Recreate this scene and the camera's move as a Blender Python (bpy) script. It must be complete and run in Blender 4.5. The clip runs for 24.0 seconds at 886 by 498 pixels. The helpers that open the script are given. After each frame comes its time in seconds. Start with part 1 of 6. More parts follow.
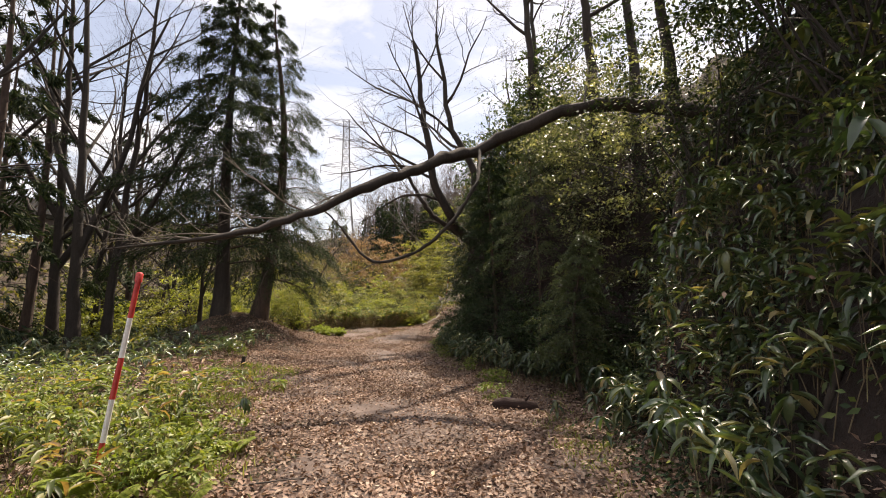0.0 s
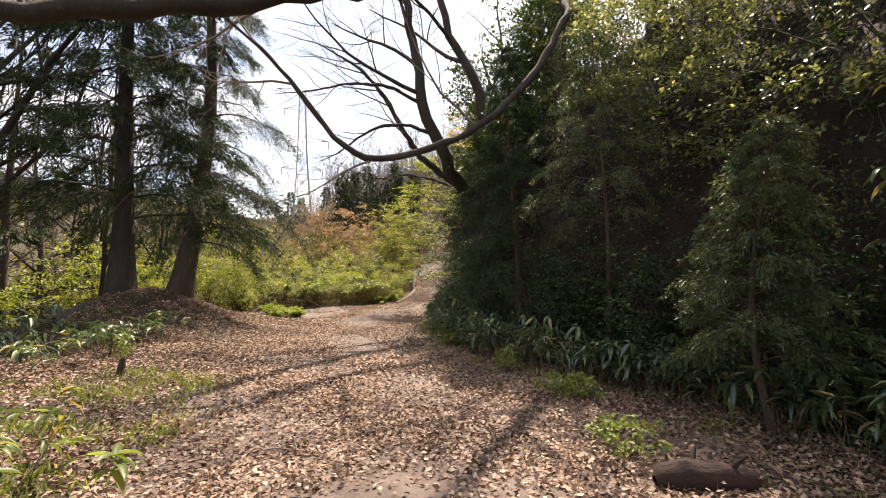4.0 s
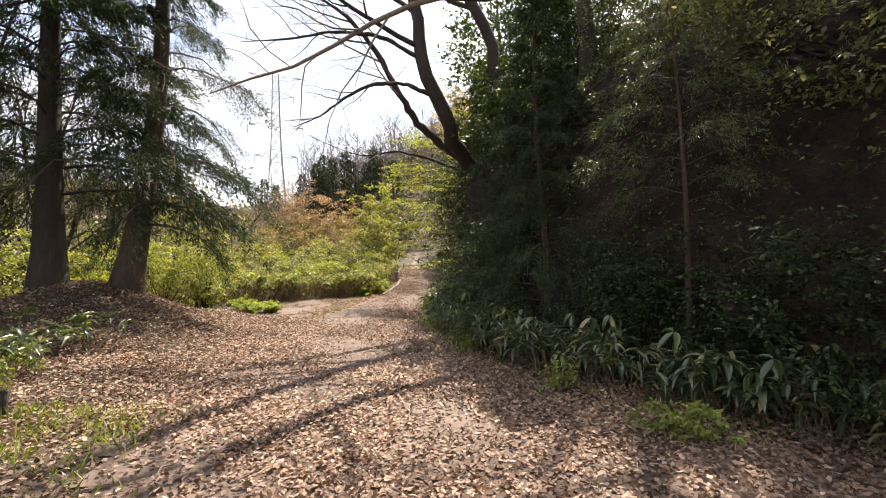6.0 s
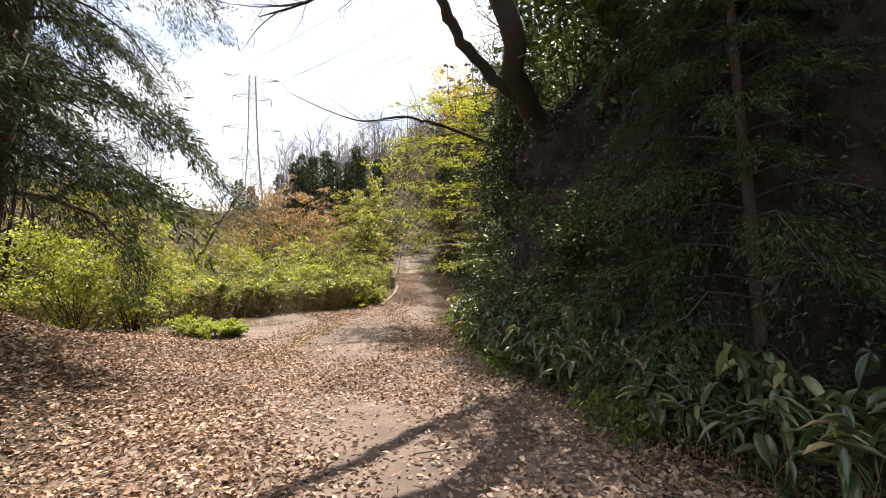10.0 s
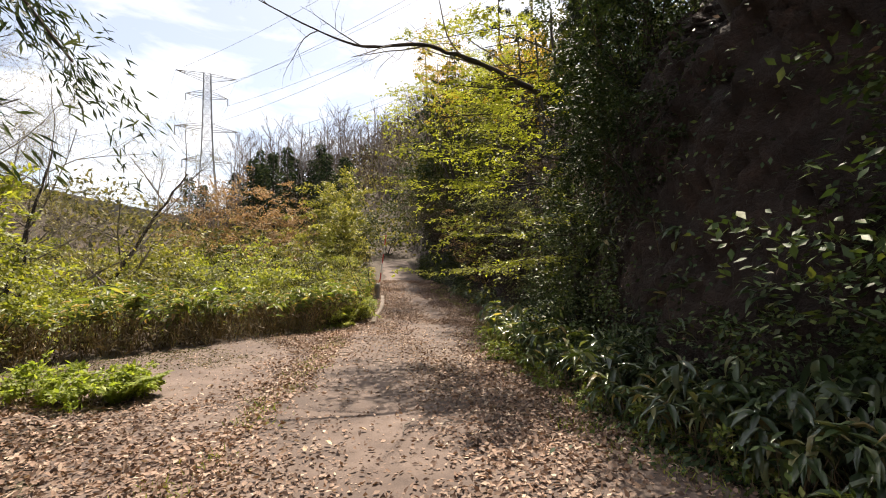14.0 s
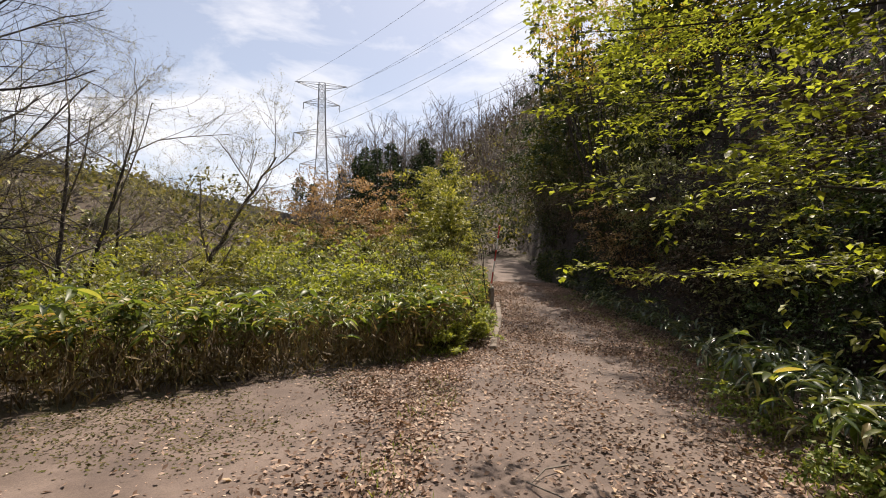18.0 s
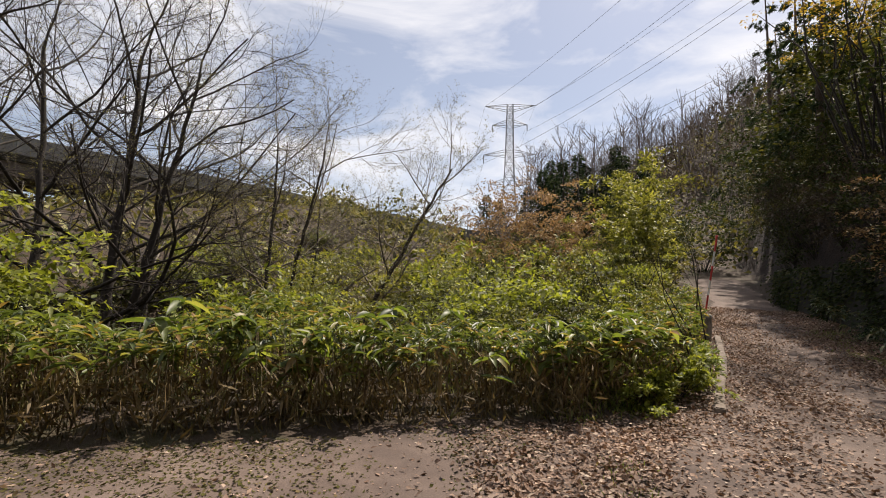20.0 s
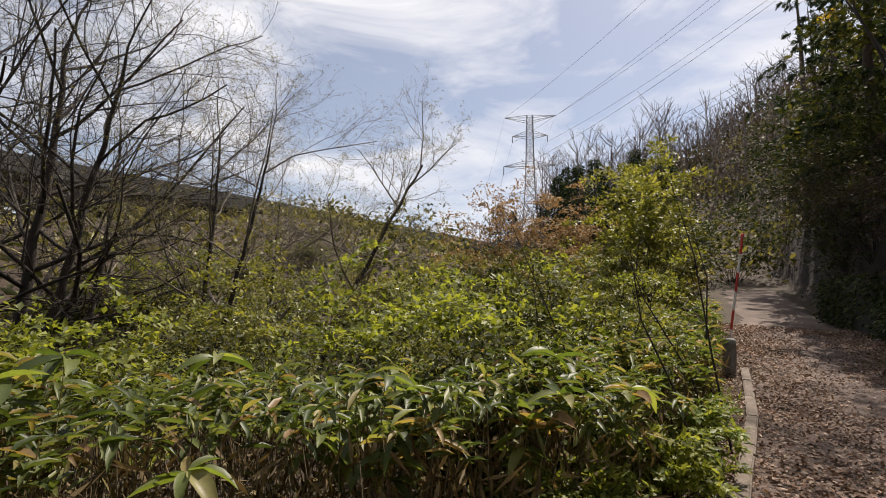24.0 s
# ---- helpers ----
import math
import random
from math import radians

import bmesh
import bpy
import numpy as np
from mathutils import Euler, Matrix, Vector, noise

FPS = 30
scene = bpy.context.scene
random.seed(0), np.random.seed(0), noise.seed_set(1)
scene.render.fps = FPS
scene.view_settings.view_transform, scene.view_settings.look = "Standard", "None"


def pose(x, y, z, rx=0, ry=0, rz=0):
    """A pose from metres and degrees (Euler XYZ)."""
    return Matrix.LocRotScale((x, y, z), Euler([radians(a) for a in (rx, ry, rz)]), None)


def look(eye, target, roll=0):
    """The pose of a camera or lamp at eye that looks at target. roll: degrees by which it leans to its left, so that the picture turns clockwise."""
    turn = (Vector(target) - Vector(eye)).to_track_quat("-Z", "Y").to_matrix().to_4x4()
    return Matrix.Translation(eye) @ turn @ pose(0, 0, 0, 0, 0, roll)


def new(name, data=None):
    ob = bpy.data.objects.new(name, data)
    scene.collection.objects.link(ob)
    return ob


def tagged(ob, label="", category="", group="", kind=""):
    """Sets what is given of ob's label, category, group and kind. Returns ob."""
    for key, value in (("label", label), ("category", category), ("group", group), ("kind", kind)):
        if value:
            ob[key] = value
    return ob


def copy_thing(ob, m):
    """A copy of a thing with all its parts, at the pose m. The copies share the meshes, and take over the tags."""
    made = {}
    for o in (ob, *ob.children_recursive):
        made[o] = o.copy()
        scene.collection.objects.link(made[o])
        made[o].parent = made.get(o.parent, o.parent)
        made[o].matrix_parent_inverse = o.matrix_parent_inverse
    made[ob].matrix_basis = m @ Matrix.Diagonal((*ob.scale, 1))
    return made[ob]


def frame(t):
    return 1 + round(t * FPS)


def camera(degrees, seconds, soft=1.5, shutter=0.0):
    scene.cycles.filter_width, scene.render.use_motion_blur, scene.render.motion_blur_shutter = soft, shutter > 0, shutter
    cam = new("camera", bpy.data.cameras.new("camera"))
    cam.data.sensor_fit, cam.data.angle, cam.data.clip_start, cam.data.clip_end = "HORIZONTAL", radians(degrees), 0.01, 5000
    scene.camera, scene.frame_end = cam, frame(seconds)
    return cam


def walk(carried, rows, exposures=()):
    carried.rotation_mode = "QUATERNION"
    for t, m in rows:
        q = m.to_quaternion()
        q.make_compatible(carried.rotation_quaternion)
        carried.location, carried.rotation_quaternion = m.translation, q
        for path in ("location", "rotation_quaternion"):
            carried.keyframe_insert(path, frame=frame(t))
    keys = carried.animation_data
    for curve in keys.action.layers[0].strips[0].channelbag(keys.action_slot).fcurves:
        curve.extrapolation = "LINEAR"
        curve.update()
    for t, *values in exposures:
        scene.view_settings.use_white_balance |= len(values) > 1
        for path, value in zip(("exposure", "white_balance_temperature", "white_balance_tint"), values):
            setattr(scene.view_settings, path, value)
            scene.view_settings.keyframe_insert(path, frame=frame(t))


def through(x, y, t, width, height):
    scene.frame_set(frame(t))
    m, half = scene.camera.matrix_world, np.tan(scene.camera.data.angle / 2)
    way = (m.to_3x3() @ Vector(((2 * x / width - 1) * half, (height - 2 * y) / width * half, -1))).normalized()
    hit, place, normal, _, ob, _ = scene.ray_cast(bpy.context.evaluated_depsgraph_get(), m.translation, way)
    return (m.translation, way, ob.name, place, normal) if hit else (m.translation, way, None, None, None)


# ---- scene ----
cam = camera(87.4, 24.0, 1.0)
METRES, EYE, TILT, LEAN, TURN = 27.778, 1.5, 0.0, 1.5, 0.0
ROWS = [
    (0.0, 0.0, 0.0, 0.0, -0.13, 6.2, -1.21),
    (0.5, -0.004, 0.0213, -0.0015, -1.11, 5.65, -1.18),
    (1.0, -0.0078, 0.0443, -0.004, -1.7, 5.13, -1.11),
    (1.5, -0.0134, 0.0667, -0.0059, -1.92, 4.59, -1.12),
    (2.0, -0.0174, 0.0897, -0.0077, -2.77, 3.99, -1.03),
    (2.5, -0.0226, 0.1117, -0.0088, -3.35, 3.83, -0.96),
    (4.5, -0.0387, 0.1944, -0.0123, -5.7, 3.31, -0.6),
    (5.0, -0.0429, 0.2142, -0.0124, -6.53, 2.89, -0.52),
    (5.5, -0.0481, 0.2346, -0.013, -7.38, 2.46, -0.36),
    (6.0, -0.0526, 0.2543, -0.013, -7.78, 2.34, -0.31),
    (6.5, -0.0564, 0.2752, -0.0133, -8.12, 2.33, -0.23),
    (7.0, -0.0606, 0.2949, -0.0135, -8.19, 2.64, -0.26),
    (7.5, -0.0634, 0.3157, -0.014, -8.68, 2.59, -0.18),
    (8.0, -0.0674, 0.3373, -0.0149, -8.98, 2.7, -0.15),
    (8.5, -0.069, 0.3598, -0.0156, -9.54, 2.55, -0.07),
    (9.0, -0.0722, 0.382, -0.0155, -9.73, 2.63, 0.01),
    (9.5, -0.0735, 0.4042, -0.016, -10.06, 2.75, 0.02),
    (10.0, -0.0781, 0.4265, -0.0165, -10.22, 3.08, 0.03),
    (10.5, -0.0824, 0.4487, -0.0169, -10.44, 3.45, 0.01),
    (12.5, -0.1005, 0.5391, -0.0154, -12.7, 4.34, 0.06),
    (13.0, -0.1017, 0.5614, -0.016, -13.7, 4.16, 0.12),
    (13.5, -0.1004, 0.5831, -0.0169, -14.39, 3.96, 0.23),
    (14.0, -0.1018, 0.6056, -0.0169, -14.89, 3.91, 0.23),
    (14.5, -0.1007, 0.6279, -0.0165, -15.25, 3.83, 0.24),
    (15.0, -0.1003, 0.6509, -0.0166, -15.64, 3.87, 0.31),
    (15.5, -0.0987, 0.6732, -0.0161, -15.89, 3.63, 0.33),
    (16.0, -0.0991, 0.6964, -0.016, -15.57, 3.56, 0.26),
    (16.5, -0.0999, 0.717, -0.0154, -14.1, 3.53, 0.09),
    (17.0, -0.1012, 0.7387, -0.0149, -11.91, 3.56, -0.14),
    (17.5, -0.0999, 0.7605, -0.0148, -8.1, 3.55, -0.54),
    (18.0, -0.0972, 0.781, -0.0142, -2.56, 3.82, -1.09),
    (18.5, -0.0963, 0.8008, -0.0138, 4.27, 4.07, -1.75),
    (19.0, -0.0939, 0.8215, -0.0133, 11.57, 4.24, -2.42),
    (19.5, -0.0942, 0.8416, -0.0129, 18.11, 4.68, -3.02),
    (21.5, -0.0829, 0.9005, -0.0095, 22.7, 5.78, -3.0),
    (22.0, -0.0815, 0.9204, -0.0085, 25.84, 5.81, -3.27),
    (22.5, -0.0775, 0.9385, -0.0083, 28.48, 6.16, -3.33),
    (23.0, -0.0748, 0.954, -0.0067, 30.94, 6.13, -3.27),
    (23.5, -0.0683, 0.9691, -0.0062, 29.76, 6.45, -3.04),
    (24.0, -0.0642, 0.9851, -0.0061, 23.34, 6.74, -2.39),
]
EXPOSURES = [(0.0, 1.0, 7400, 16), (2.5, 1.15, 7400, 16), (5.0, 1.6, 7200, 14), (8.0, 1.6, 7200, 13), (10.0, 1.5, 7200, 12), (14.0, 1.16, 7250, 13), (16.0, 0.98, 7200, 14), (19.0, 0.6, 7000, 14), (24.0, 0.42, 6850, 14)]
walk(cam, [(t, pose(0, 0, EYE, TILT, LEAN, TURN) @ pose(METRES * x, METRES * y, METRES * z, 90 + pitch, roll, yaw)) for t, x, y, z, yaw, pitch, roll in ROWS], EXPOSURES)

# ---- light ----
SUN_AZ, SUN_EL = 22.0, 57.0
world = bpy.data.worlds.new("sky")
scene.world = world
world.use_nodes = True
wn = world.node_tree
wn.nodes.clear()


def wnode(kind, **values):
    n = wn.nodes.new(kind)
    for key, value in values.items():
        n.inputs[key].default_value = value
    return n


w_out = wnode("ShaderNodeOutputWorld")
w_bg = wnode("ShaderNodeBackground", Strength=0.05)
w_sky = wnode("ShaderNodeTexSky")
w_sky.sky_type = "NISHITA"
w_sky.sun_disc = False
w_sky.sun_elevation = radians(SUN_EL)
w_sky.sun_rotation = radians(SUN_AZ)
w_sky.air_density, w_sky.dust_density, w_sky.ozone_density = 1.0, 1.0, 1.6
w_co = wnode("ShaderNodeTexCoord")
w_map = wnode("ShaderNodeMapping")
w_map.inputs["Scale"].default_value = (1.6, 1.6, 5.0)
w_noise = wnode("ShaderNodeTexNoise", Scale=1.7, Detail=7.0, Roughness=0.58, Distortion=0.6)
w_ramp = wnode("ShaderNodeValToRGB")
w_ramp.color_ramp.elements[0].position, w_ramp.color_ramp.elements[1].position = 0.4, 0.68
w_ramp.color_ramp.elements[0].color = (0.2, 0.2, 0.2, 1)
w_mix = wnode("ShaderNodeMix")
w_mix.data_type = "RGBA"
w_mix.inputs["B"].default_value = (14.5, 15.0, 15.8, 1)
wn.links.new(w_co.outputs["Generated"], w_map.inputs["Vector"])
wn.links.new(w_map.outputs["Vector"], w_noise.inputs["Vector"])
wn.links.new(w_noise.outputs["Fac"], w_ramp.inputs["Fac"])
wn.links.new(w_ramp.outputs["Color"], w_mix.inputs["Factor"])
w_gain = wnode("ShaderNodeVectorMath")
w_gain.operation = "SCALE"
w_gain.inputs["Scale"].default_value = 1.7
wn.links.new(w_sky.outputs["Color"], w_gain.inputs[0])
wn.links.new(w_gain.outputs["Vector"], w_mix.inputs["A"])
wn.links.new(w_mix.outputs["Result"], w_bg.inputs["Color"])
wn.links.new(w_bg.outputs["Background"], w_out.inputs["Surface"])

sun = new("sun", bpy.data.lights.new("sun", "SUN"))
sun.data.energy, sun.data.angle, sun.data.color = 5.0, radians(0.55), (1.0, 0.94, 0.84)
SUN_WAY = Vector((math.sin(radians(SUN_AZ)) * math.cos(radians(SUN_EL)), math.cos(radians(SUN_AZ)) * math.cos(radians(SUN_EL)), math.sin(radians(SUN_EL))))
sun.matrix_basis = look(SUN_WAY * 60, (0, 0, 0))

# ---- materials ----


class Nodes:
    """A small builder of node materials."""

    def __init__(self, name):
        self.mat = bpy.data.materials.new(name)
        self.mat.use_nodes = True
        self.tree = self.mat.node_tree
        self.bsdf = self.tree.nodes["Principled BSDF"]
        self.out = self.tree.nodes["Material Output"]

    def add(self, kind, **values):
        n = self.tree.nodes.new(kind)
        for key, value in values.items():
            n.inputs[key].default_value = value
        return n

    def link(self, a, b):
        self.tree.links.new(a, b)

    def noise(self, scale, detail=4.0, rough=0.6, stretch=None):
        co = self.add("ShaderNodeTexCoord")
        n = self.add("ShaderNodeTexNoise", Scale=scale, Detail=detail, Roughness=rough)
        src = co.outputs["Object"]
        if stretch:
            m = self.add("ShaderNodeMapping")
            m.inputs["Scale"].default_value = stretch
            self.link(src, m.inputs["Vector"])
            src = m.outputs["Vector"]
        self.link(src, n.inputs["Vector"])
        return n.outputs["Fac"]

    def ramp(self, fac, stops):
        r = self.add("ShaderNodeValToRGB")
        e = r.color_ramp.elements
        while len(e) < len(stops):
            e.new(0.5)
        for el, (p, c) in zip(e, stops):
            el.position, el.color = p, (*c, 1)
        self.link(fac, r.inputs["Fac"])
        return r.outputs["Color"]

    def mix(self, a, b, fac, mode="MIX"):
        m = self.add("ShaderNodeMix")
        m.data_type, m.blend_type = "RGBA", mode
        for sock, v in (("A", a), ("B", b)):
            if isinstance(v, tuple):
                m.inputs[sock].default_value = (*v, 1)
            else:
                self.link(v, m.inputs[sock])
        if isinstance(fac, float):
            m.inputs["Factor"].default_value = fac
        else:
            self.link(fac, m.inputs["Factor"])
        return m.outputs["Result"]

    def bump(self, fac, strength, dist):
        b = self.add("ShaderNodeBump", Strength=strength, Distance=dist)
        self.link(fac, b.inputs["Height"])
        self.link(b.outputs["Normal"], self.bsdf.inputs["Normal"])


def leaf_mat(name, stops, rough=0.5, through=0.35, spec=0.5, tint=(1.25, 1.2, 0.45), single=False):
    """A leaf: colour varies from leaf to leaf and in patches, light shines through."""
    m = Nodes(name)
    if single:
        rnd = m.add("ShaderNodeObjectInfo").outputs["Random"]
    else:
        rnd = m.add("ShaderNodeNewGeometry").outputs["Random Per Island"]
    col = m.ramp(rnd, stops)
    patch = m.noise(0.9, 3.0)
    col = m.mix(col, m.ramp(patch, [(0.3, (0.62, 0.62, 0.58)), (0.7, (1.2, 1.2, 1.12))]), 1.0, "MULTIPLY")
    fine = m.noise(38.0, 3.0)
    col = m.mix(col, m.ramp(fine, [(0.3, (0.8, 0.8, 0.78)), (0.7, (1.12, 1.12, 1.1))]), 1.0, "MULTIPLY")
    m.link(col, m.bsdf.inputs["Base Color"])
    m.bsdf.inputs["Roughness"].default_value = rough
    m.bsdf.inputs["Specular IOR Level"].default_value = spec
    t = m.add("ShaderNodeBsdfTranslucent")
    m.link(m.mix(col, tint, 1.0, "MULTIPLY"), t.inputs["Color"])
    mixer = m.add("ShaderNodeMixShader", Fac=through)
    m.link(m.bsdf.outputs["BSDF"], mixer.inputs[1])
    m.link(t.outputs["BSDF"], mixer.inputs[2])
    m.link(mixer.outputs["Shader"], m.out.inputs["Surface"])
    return m.mat


def solid_mat(name, stops, scale=6.0, rough=0.8, bump=0.4, bump_scale=30.0, dist=0.01, stretch=None, metal=0.0, fine=None):
    """A rough solid: two scales of colour and a fine relief."""
    m = Nodes(name)
    col = m.ramp(m.noise(scale, 6.0, 0.65, stretch), stops)
    grain = m.noise(bump_scale, 5.0, 0.7, stretch)
    lo, hi = fine or ((0.7, 0.7, 0.7), (1.2, 1.2, 1.2))
    col = m.mix(col, m.ramp(grain, [(0.3, lo), (0.7, hi)]), 1.0, "MULTIPLY")
    m.link(col, m.bsdf.inputs["Base Color"])
    m.bsdf.inputs["Roughness"].default_value = rough
    m.bsdf.inputs["Metallic"].default_value = metal
    m.bump(grain, bump, dist)
    return m.mat


M_GROUND = solid_mat("forest_floor", [(0.3, (0.03, 0.02, 0.014)), (0.5, (0.06, 0.039, 0.026)), (0.62, (0.05, 0.045, 0.02)), (0.75, (0.1, 0.066, 0.045))], 1.3, 0.95, 0.9, 22.0, 0.03)
# bare reddish earth, coloured darker to stand for deep shade under the trees
M_EARTH = solid_mat("bare_shaded_earth", [(0.3, (0.011, 0.0068, 0.0055)), (0.55, (0.026, 0.015, 0.0115)), (0.75, (0.06, 0.034, 0.025))], 1.6, 0.95, 1.0, 9.0, 0.08)
M_ROAD = solid_mat("leafy_asphalt", [(0.3, (0.06, 0.042, 0.035)), (0.5, (0.108, 0.076, 0.062)), (0.7, (0.172, 0.126, 0.104))], 1.1, 0.92, 0.5, 70.0, 0.01)
M_LITTER = leaf_mat("dry_leaf", [(0.0, (0.085, 0.05, 0.038)), (0.25, (0.19, 0.12, 0.095)), (0.5, (0.34, 0.23, 0.185)), (0.75, (0.26, 0.165, 0.13)), (0.92, (0.42, 0.31, 0.26)), (1.0, (0.55, 0.44, 0.37))], 0.7, 0.12, 0.3, (1.1, 0.9, 0.6))
M_DRY1 = leaf_mat("dry_leaf_single", [(0.0, (0.13, 0.075, 0.05)), (0.5, (0.38, 0.25, 0.18)), (1.0, (0.6, 0.48, 0.36))], 0.7, 0.12, 0.3, (1.1, 0.9, 0.6), True)
# one sasa leaf in two tones: darker for the shaded bank, lightened for sun
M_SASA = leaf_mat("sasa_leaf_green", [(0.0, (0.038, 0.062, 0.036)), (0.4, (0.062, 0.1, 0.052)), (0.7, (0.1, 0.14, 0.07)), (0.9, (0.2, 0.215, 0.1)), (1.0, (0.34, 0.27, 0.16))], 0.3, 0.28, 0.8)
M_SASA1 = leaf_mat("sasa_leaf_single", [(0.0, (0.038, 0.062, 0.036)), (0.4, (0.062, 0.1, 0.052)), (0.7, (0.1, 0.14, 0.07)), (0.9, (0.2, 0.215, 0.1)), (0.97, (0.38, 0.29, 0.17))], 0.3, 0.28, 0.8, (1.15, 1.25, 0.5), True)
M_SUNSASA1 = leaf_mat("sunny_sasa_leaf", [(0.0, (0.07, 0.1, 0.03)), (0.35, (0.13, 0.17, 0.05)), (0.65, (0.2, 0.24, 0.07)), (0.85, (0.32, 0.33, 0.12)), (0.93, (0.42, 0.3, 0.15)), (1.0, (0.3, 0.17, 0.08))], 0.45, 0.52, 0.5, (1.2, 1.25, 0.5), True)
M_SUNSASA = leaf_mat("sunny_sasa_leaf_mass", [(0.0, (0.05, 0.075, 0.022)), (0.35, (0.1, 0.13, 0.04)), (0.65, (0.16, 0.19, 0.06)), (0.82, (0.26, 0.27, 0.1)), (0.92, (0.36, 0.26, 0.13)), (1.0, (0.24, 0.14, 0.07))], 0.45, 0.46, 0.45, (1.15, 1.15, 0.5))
M_CULM = solid_mat("sasa_culm", [(0.3, (0.16, 0.14, 0.05)), (0.7, (0.3, 0.26, 0.13))], 9.0, 0.6, 0.2, 60.0, 0.002)
M_DRYSTEM = solid_mat("dry_stem", [(0.3, (0.075, 0.055, 0.032)), (0.7, (0.2, 0.155, 0.095))], 5.0, 0.8, 0.2, 60.0, 0.002)
M_EVERGREEN = leaf_mat("evergreen_leaf", [(0.0, (0.026, 0.05, 0.017)), (0.5, (0.058, 0.1, 0.034)), (0.85, (0.09, 0.13, 0.042)), (1.0, (0.14, 0.17, 0.05))], 0.5, 0.2, 0.35)
M_OLIVE = leaf_mat("olive_leaf", [(0.0, (0.075, 0.09, 0.045)), (0.5, (0.15, 0.17, 0.08)), (0.85, (0.23, 0.245, 0.12)), (1.0, (0.38, 0.37, 0.21))], 0.3, 0.58, 0.9, (1.2, 1.15, 0.75))
M_GLOSSY = leaf_mat("glossy_evergreen_leaf", [(0.0, (0.04, 0.065, 0.025)), (0.5, (0.085, 0.125, 0.045)), (0.85, (0.12, 0.155, 0.055)), (1.0, (0.2, 0.21, 0.08))], 0.48, 0.25, 0.4)
M_SLOPE = leaf_mat("slope_tree_leaf", [(0.0, (0.022, 0.036, 0.014)), (0.5, (0.046, 0.066, 0.026)), (1.0, (0.1, 0.1, 0.045))], 0.7, 0.2, 0.15)
M_CEDAR = leaf_mat("cedar_needle", [(0.0, (0.014, 0.03, 0.013)), (0.6, (0.029, 0.052, 0.022)), (1.0, (0.07, 0.092, 0.038))], 0.6, 0.16, 0.25)
# cedar needle in a lighter copy, with skylight put into its colour
M_LITCEDAR = leaf_mat("lit_cedar_needle", [(0.0, (0.04, 0.065, 0.028)), (0.6, (0.075, 0.105, 0.045)), (1.0, (0.15, 0.17, 0.075))], 0.45, 0.35, 0.5)
M_PINE = leaf_mat("pine_needle", [(0.0, (0.014, 0.026, 0.013)), (0.5, (0.03, 0.05, 0.024)), (1.0, (0.085, 0.1, 0.045))], 0.65, 0.26, 0.2, (1.1, 1.15, 0.7))
M_FRESH = leaf_mat("fresh_leaf", [(0.0, (0.1, 0.125, 0.03)), (0.5, (0.21, 0.245, 0.06)), (1.0, (0.36, 0.38, 0.11))], 0.5, 0.55, 0.4)
M_SHRUB = leaf_mat("shrub_leaf", [(0.0, (0.07, 0.078, 0.022)), (0.4, (0.16, 0.17, 0.055)), (0.8, (0.27, 0.27, 0.09)), (1.0, (0.38, 0.36, 0.14))], 0.5, 0.5, 0.4)
M_DIMSHRUB = leaf_mat("dull_shrub_leaf", [(0.0, (0.03, 0.038, 0.016)), (0.5, (0.066, 0.075, 0.028)), (1.0, (0.14, 0.13, 0.06))], 0.65, 0.35, 0.2)
M_YELLOW = leaf_mat("yellow_green_leaf", [(0.0, (0.17, 0.18, 0.035)), (0.5, (0.3, 0.31, 0.065)), (1.0, (0.44, 0.44, 0.11))], 0.45, 0.58, 0.4, (1.12, 1.2, 0.5))
M_GOLD = leaf_mat("golden_leaf", [(0.0, (0.26, 0.17, 0.03)), (0.5, (0.4, 0.28, 0.045)), (1.0, (0.5, 0.38, 0.08))], 0.5, 0.5, 0.4, (1.2, 1.1, 0.5))
M_BROWN = leaf_mat("russet_leaf", [(0.0, (0.16, 0.105, 0.06)), (0.5, (0.28, 0.19, 0.11)), (1.0, (0.4, 0.3, 0.18))], 0.6, 0.4, 0.3, (1.2, 1.0, 0.7))
M_BUD = leaf_mat("bud_and_twig", [(0.0, (0.16, 0.13, 0.07)), (0.5, (0.25, 0.23, 0.1)), (1.0, (0.36, 0.33, 0.16))], 0.6, 0.3, 0.3)
M_FERN = leaf_mat("bright_fern", [(0.0, (0.17, 0.22, 0.04)), (0.5, (0.28, 0.34, 0.07)), (1.0, (0.42, 0.45, 0.12))], 0.5, 0.55, 0.35, (1.2, 1.25, 0.6))
M_GRASS = leaf_mat("spring_grass", [(0.0, (0.11, 0.16, 0.035)), (0.5, (0.2, 0.27, 0.06)), (1.0, (0.36, 0.36, 0.13))], 0.5, 0.4, 0.4)
M_DRYGRASS = leaf_mat("dry_stalk", [(0.0, (0.07, 0.045, 0.025)), (0.5, (0.17, 0.12, 0.065)), (0.85, (0.3, 0.22, 0.12)), (1.0, (0.12, 0.13, 0.04))], 0.7, 0.2, 0.3, (1.1, 1.0, 0.6))
M_MOSSLEAF = leaf_mat("moss_tuft", [(0.0, (0.03, 0.026, 0.012)), (0.4, (0.055, 0.052, 0.018)), (0.75, (0.09, 0.085, 0.028)), (1.0, (0.14, 0.1, 0.06))], 0.9, 0.05, 0.1)
M_BARK = solid_mat("dark_bark", [(0.3, (0.02, 0.015, 0.012)), (0.6, (0.042, 0.032, 0.025)), (0.8, (0.09, 0.074, 0.06))], 3.0, 0.9, 0.8, 22.0, 0.02, (1, 1, 0.35))
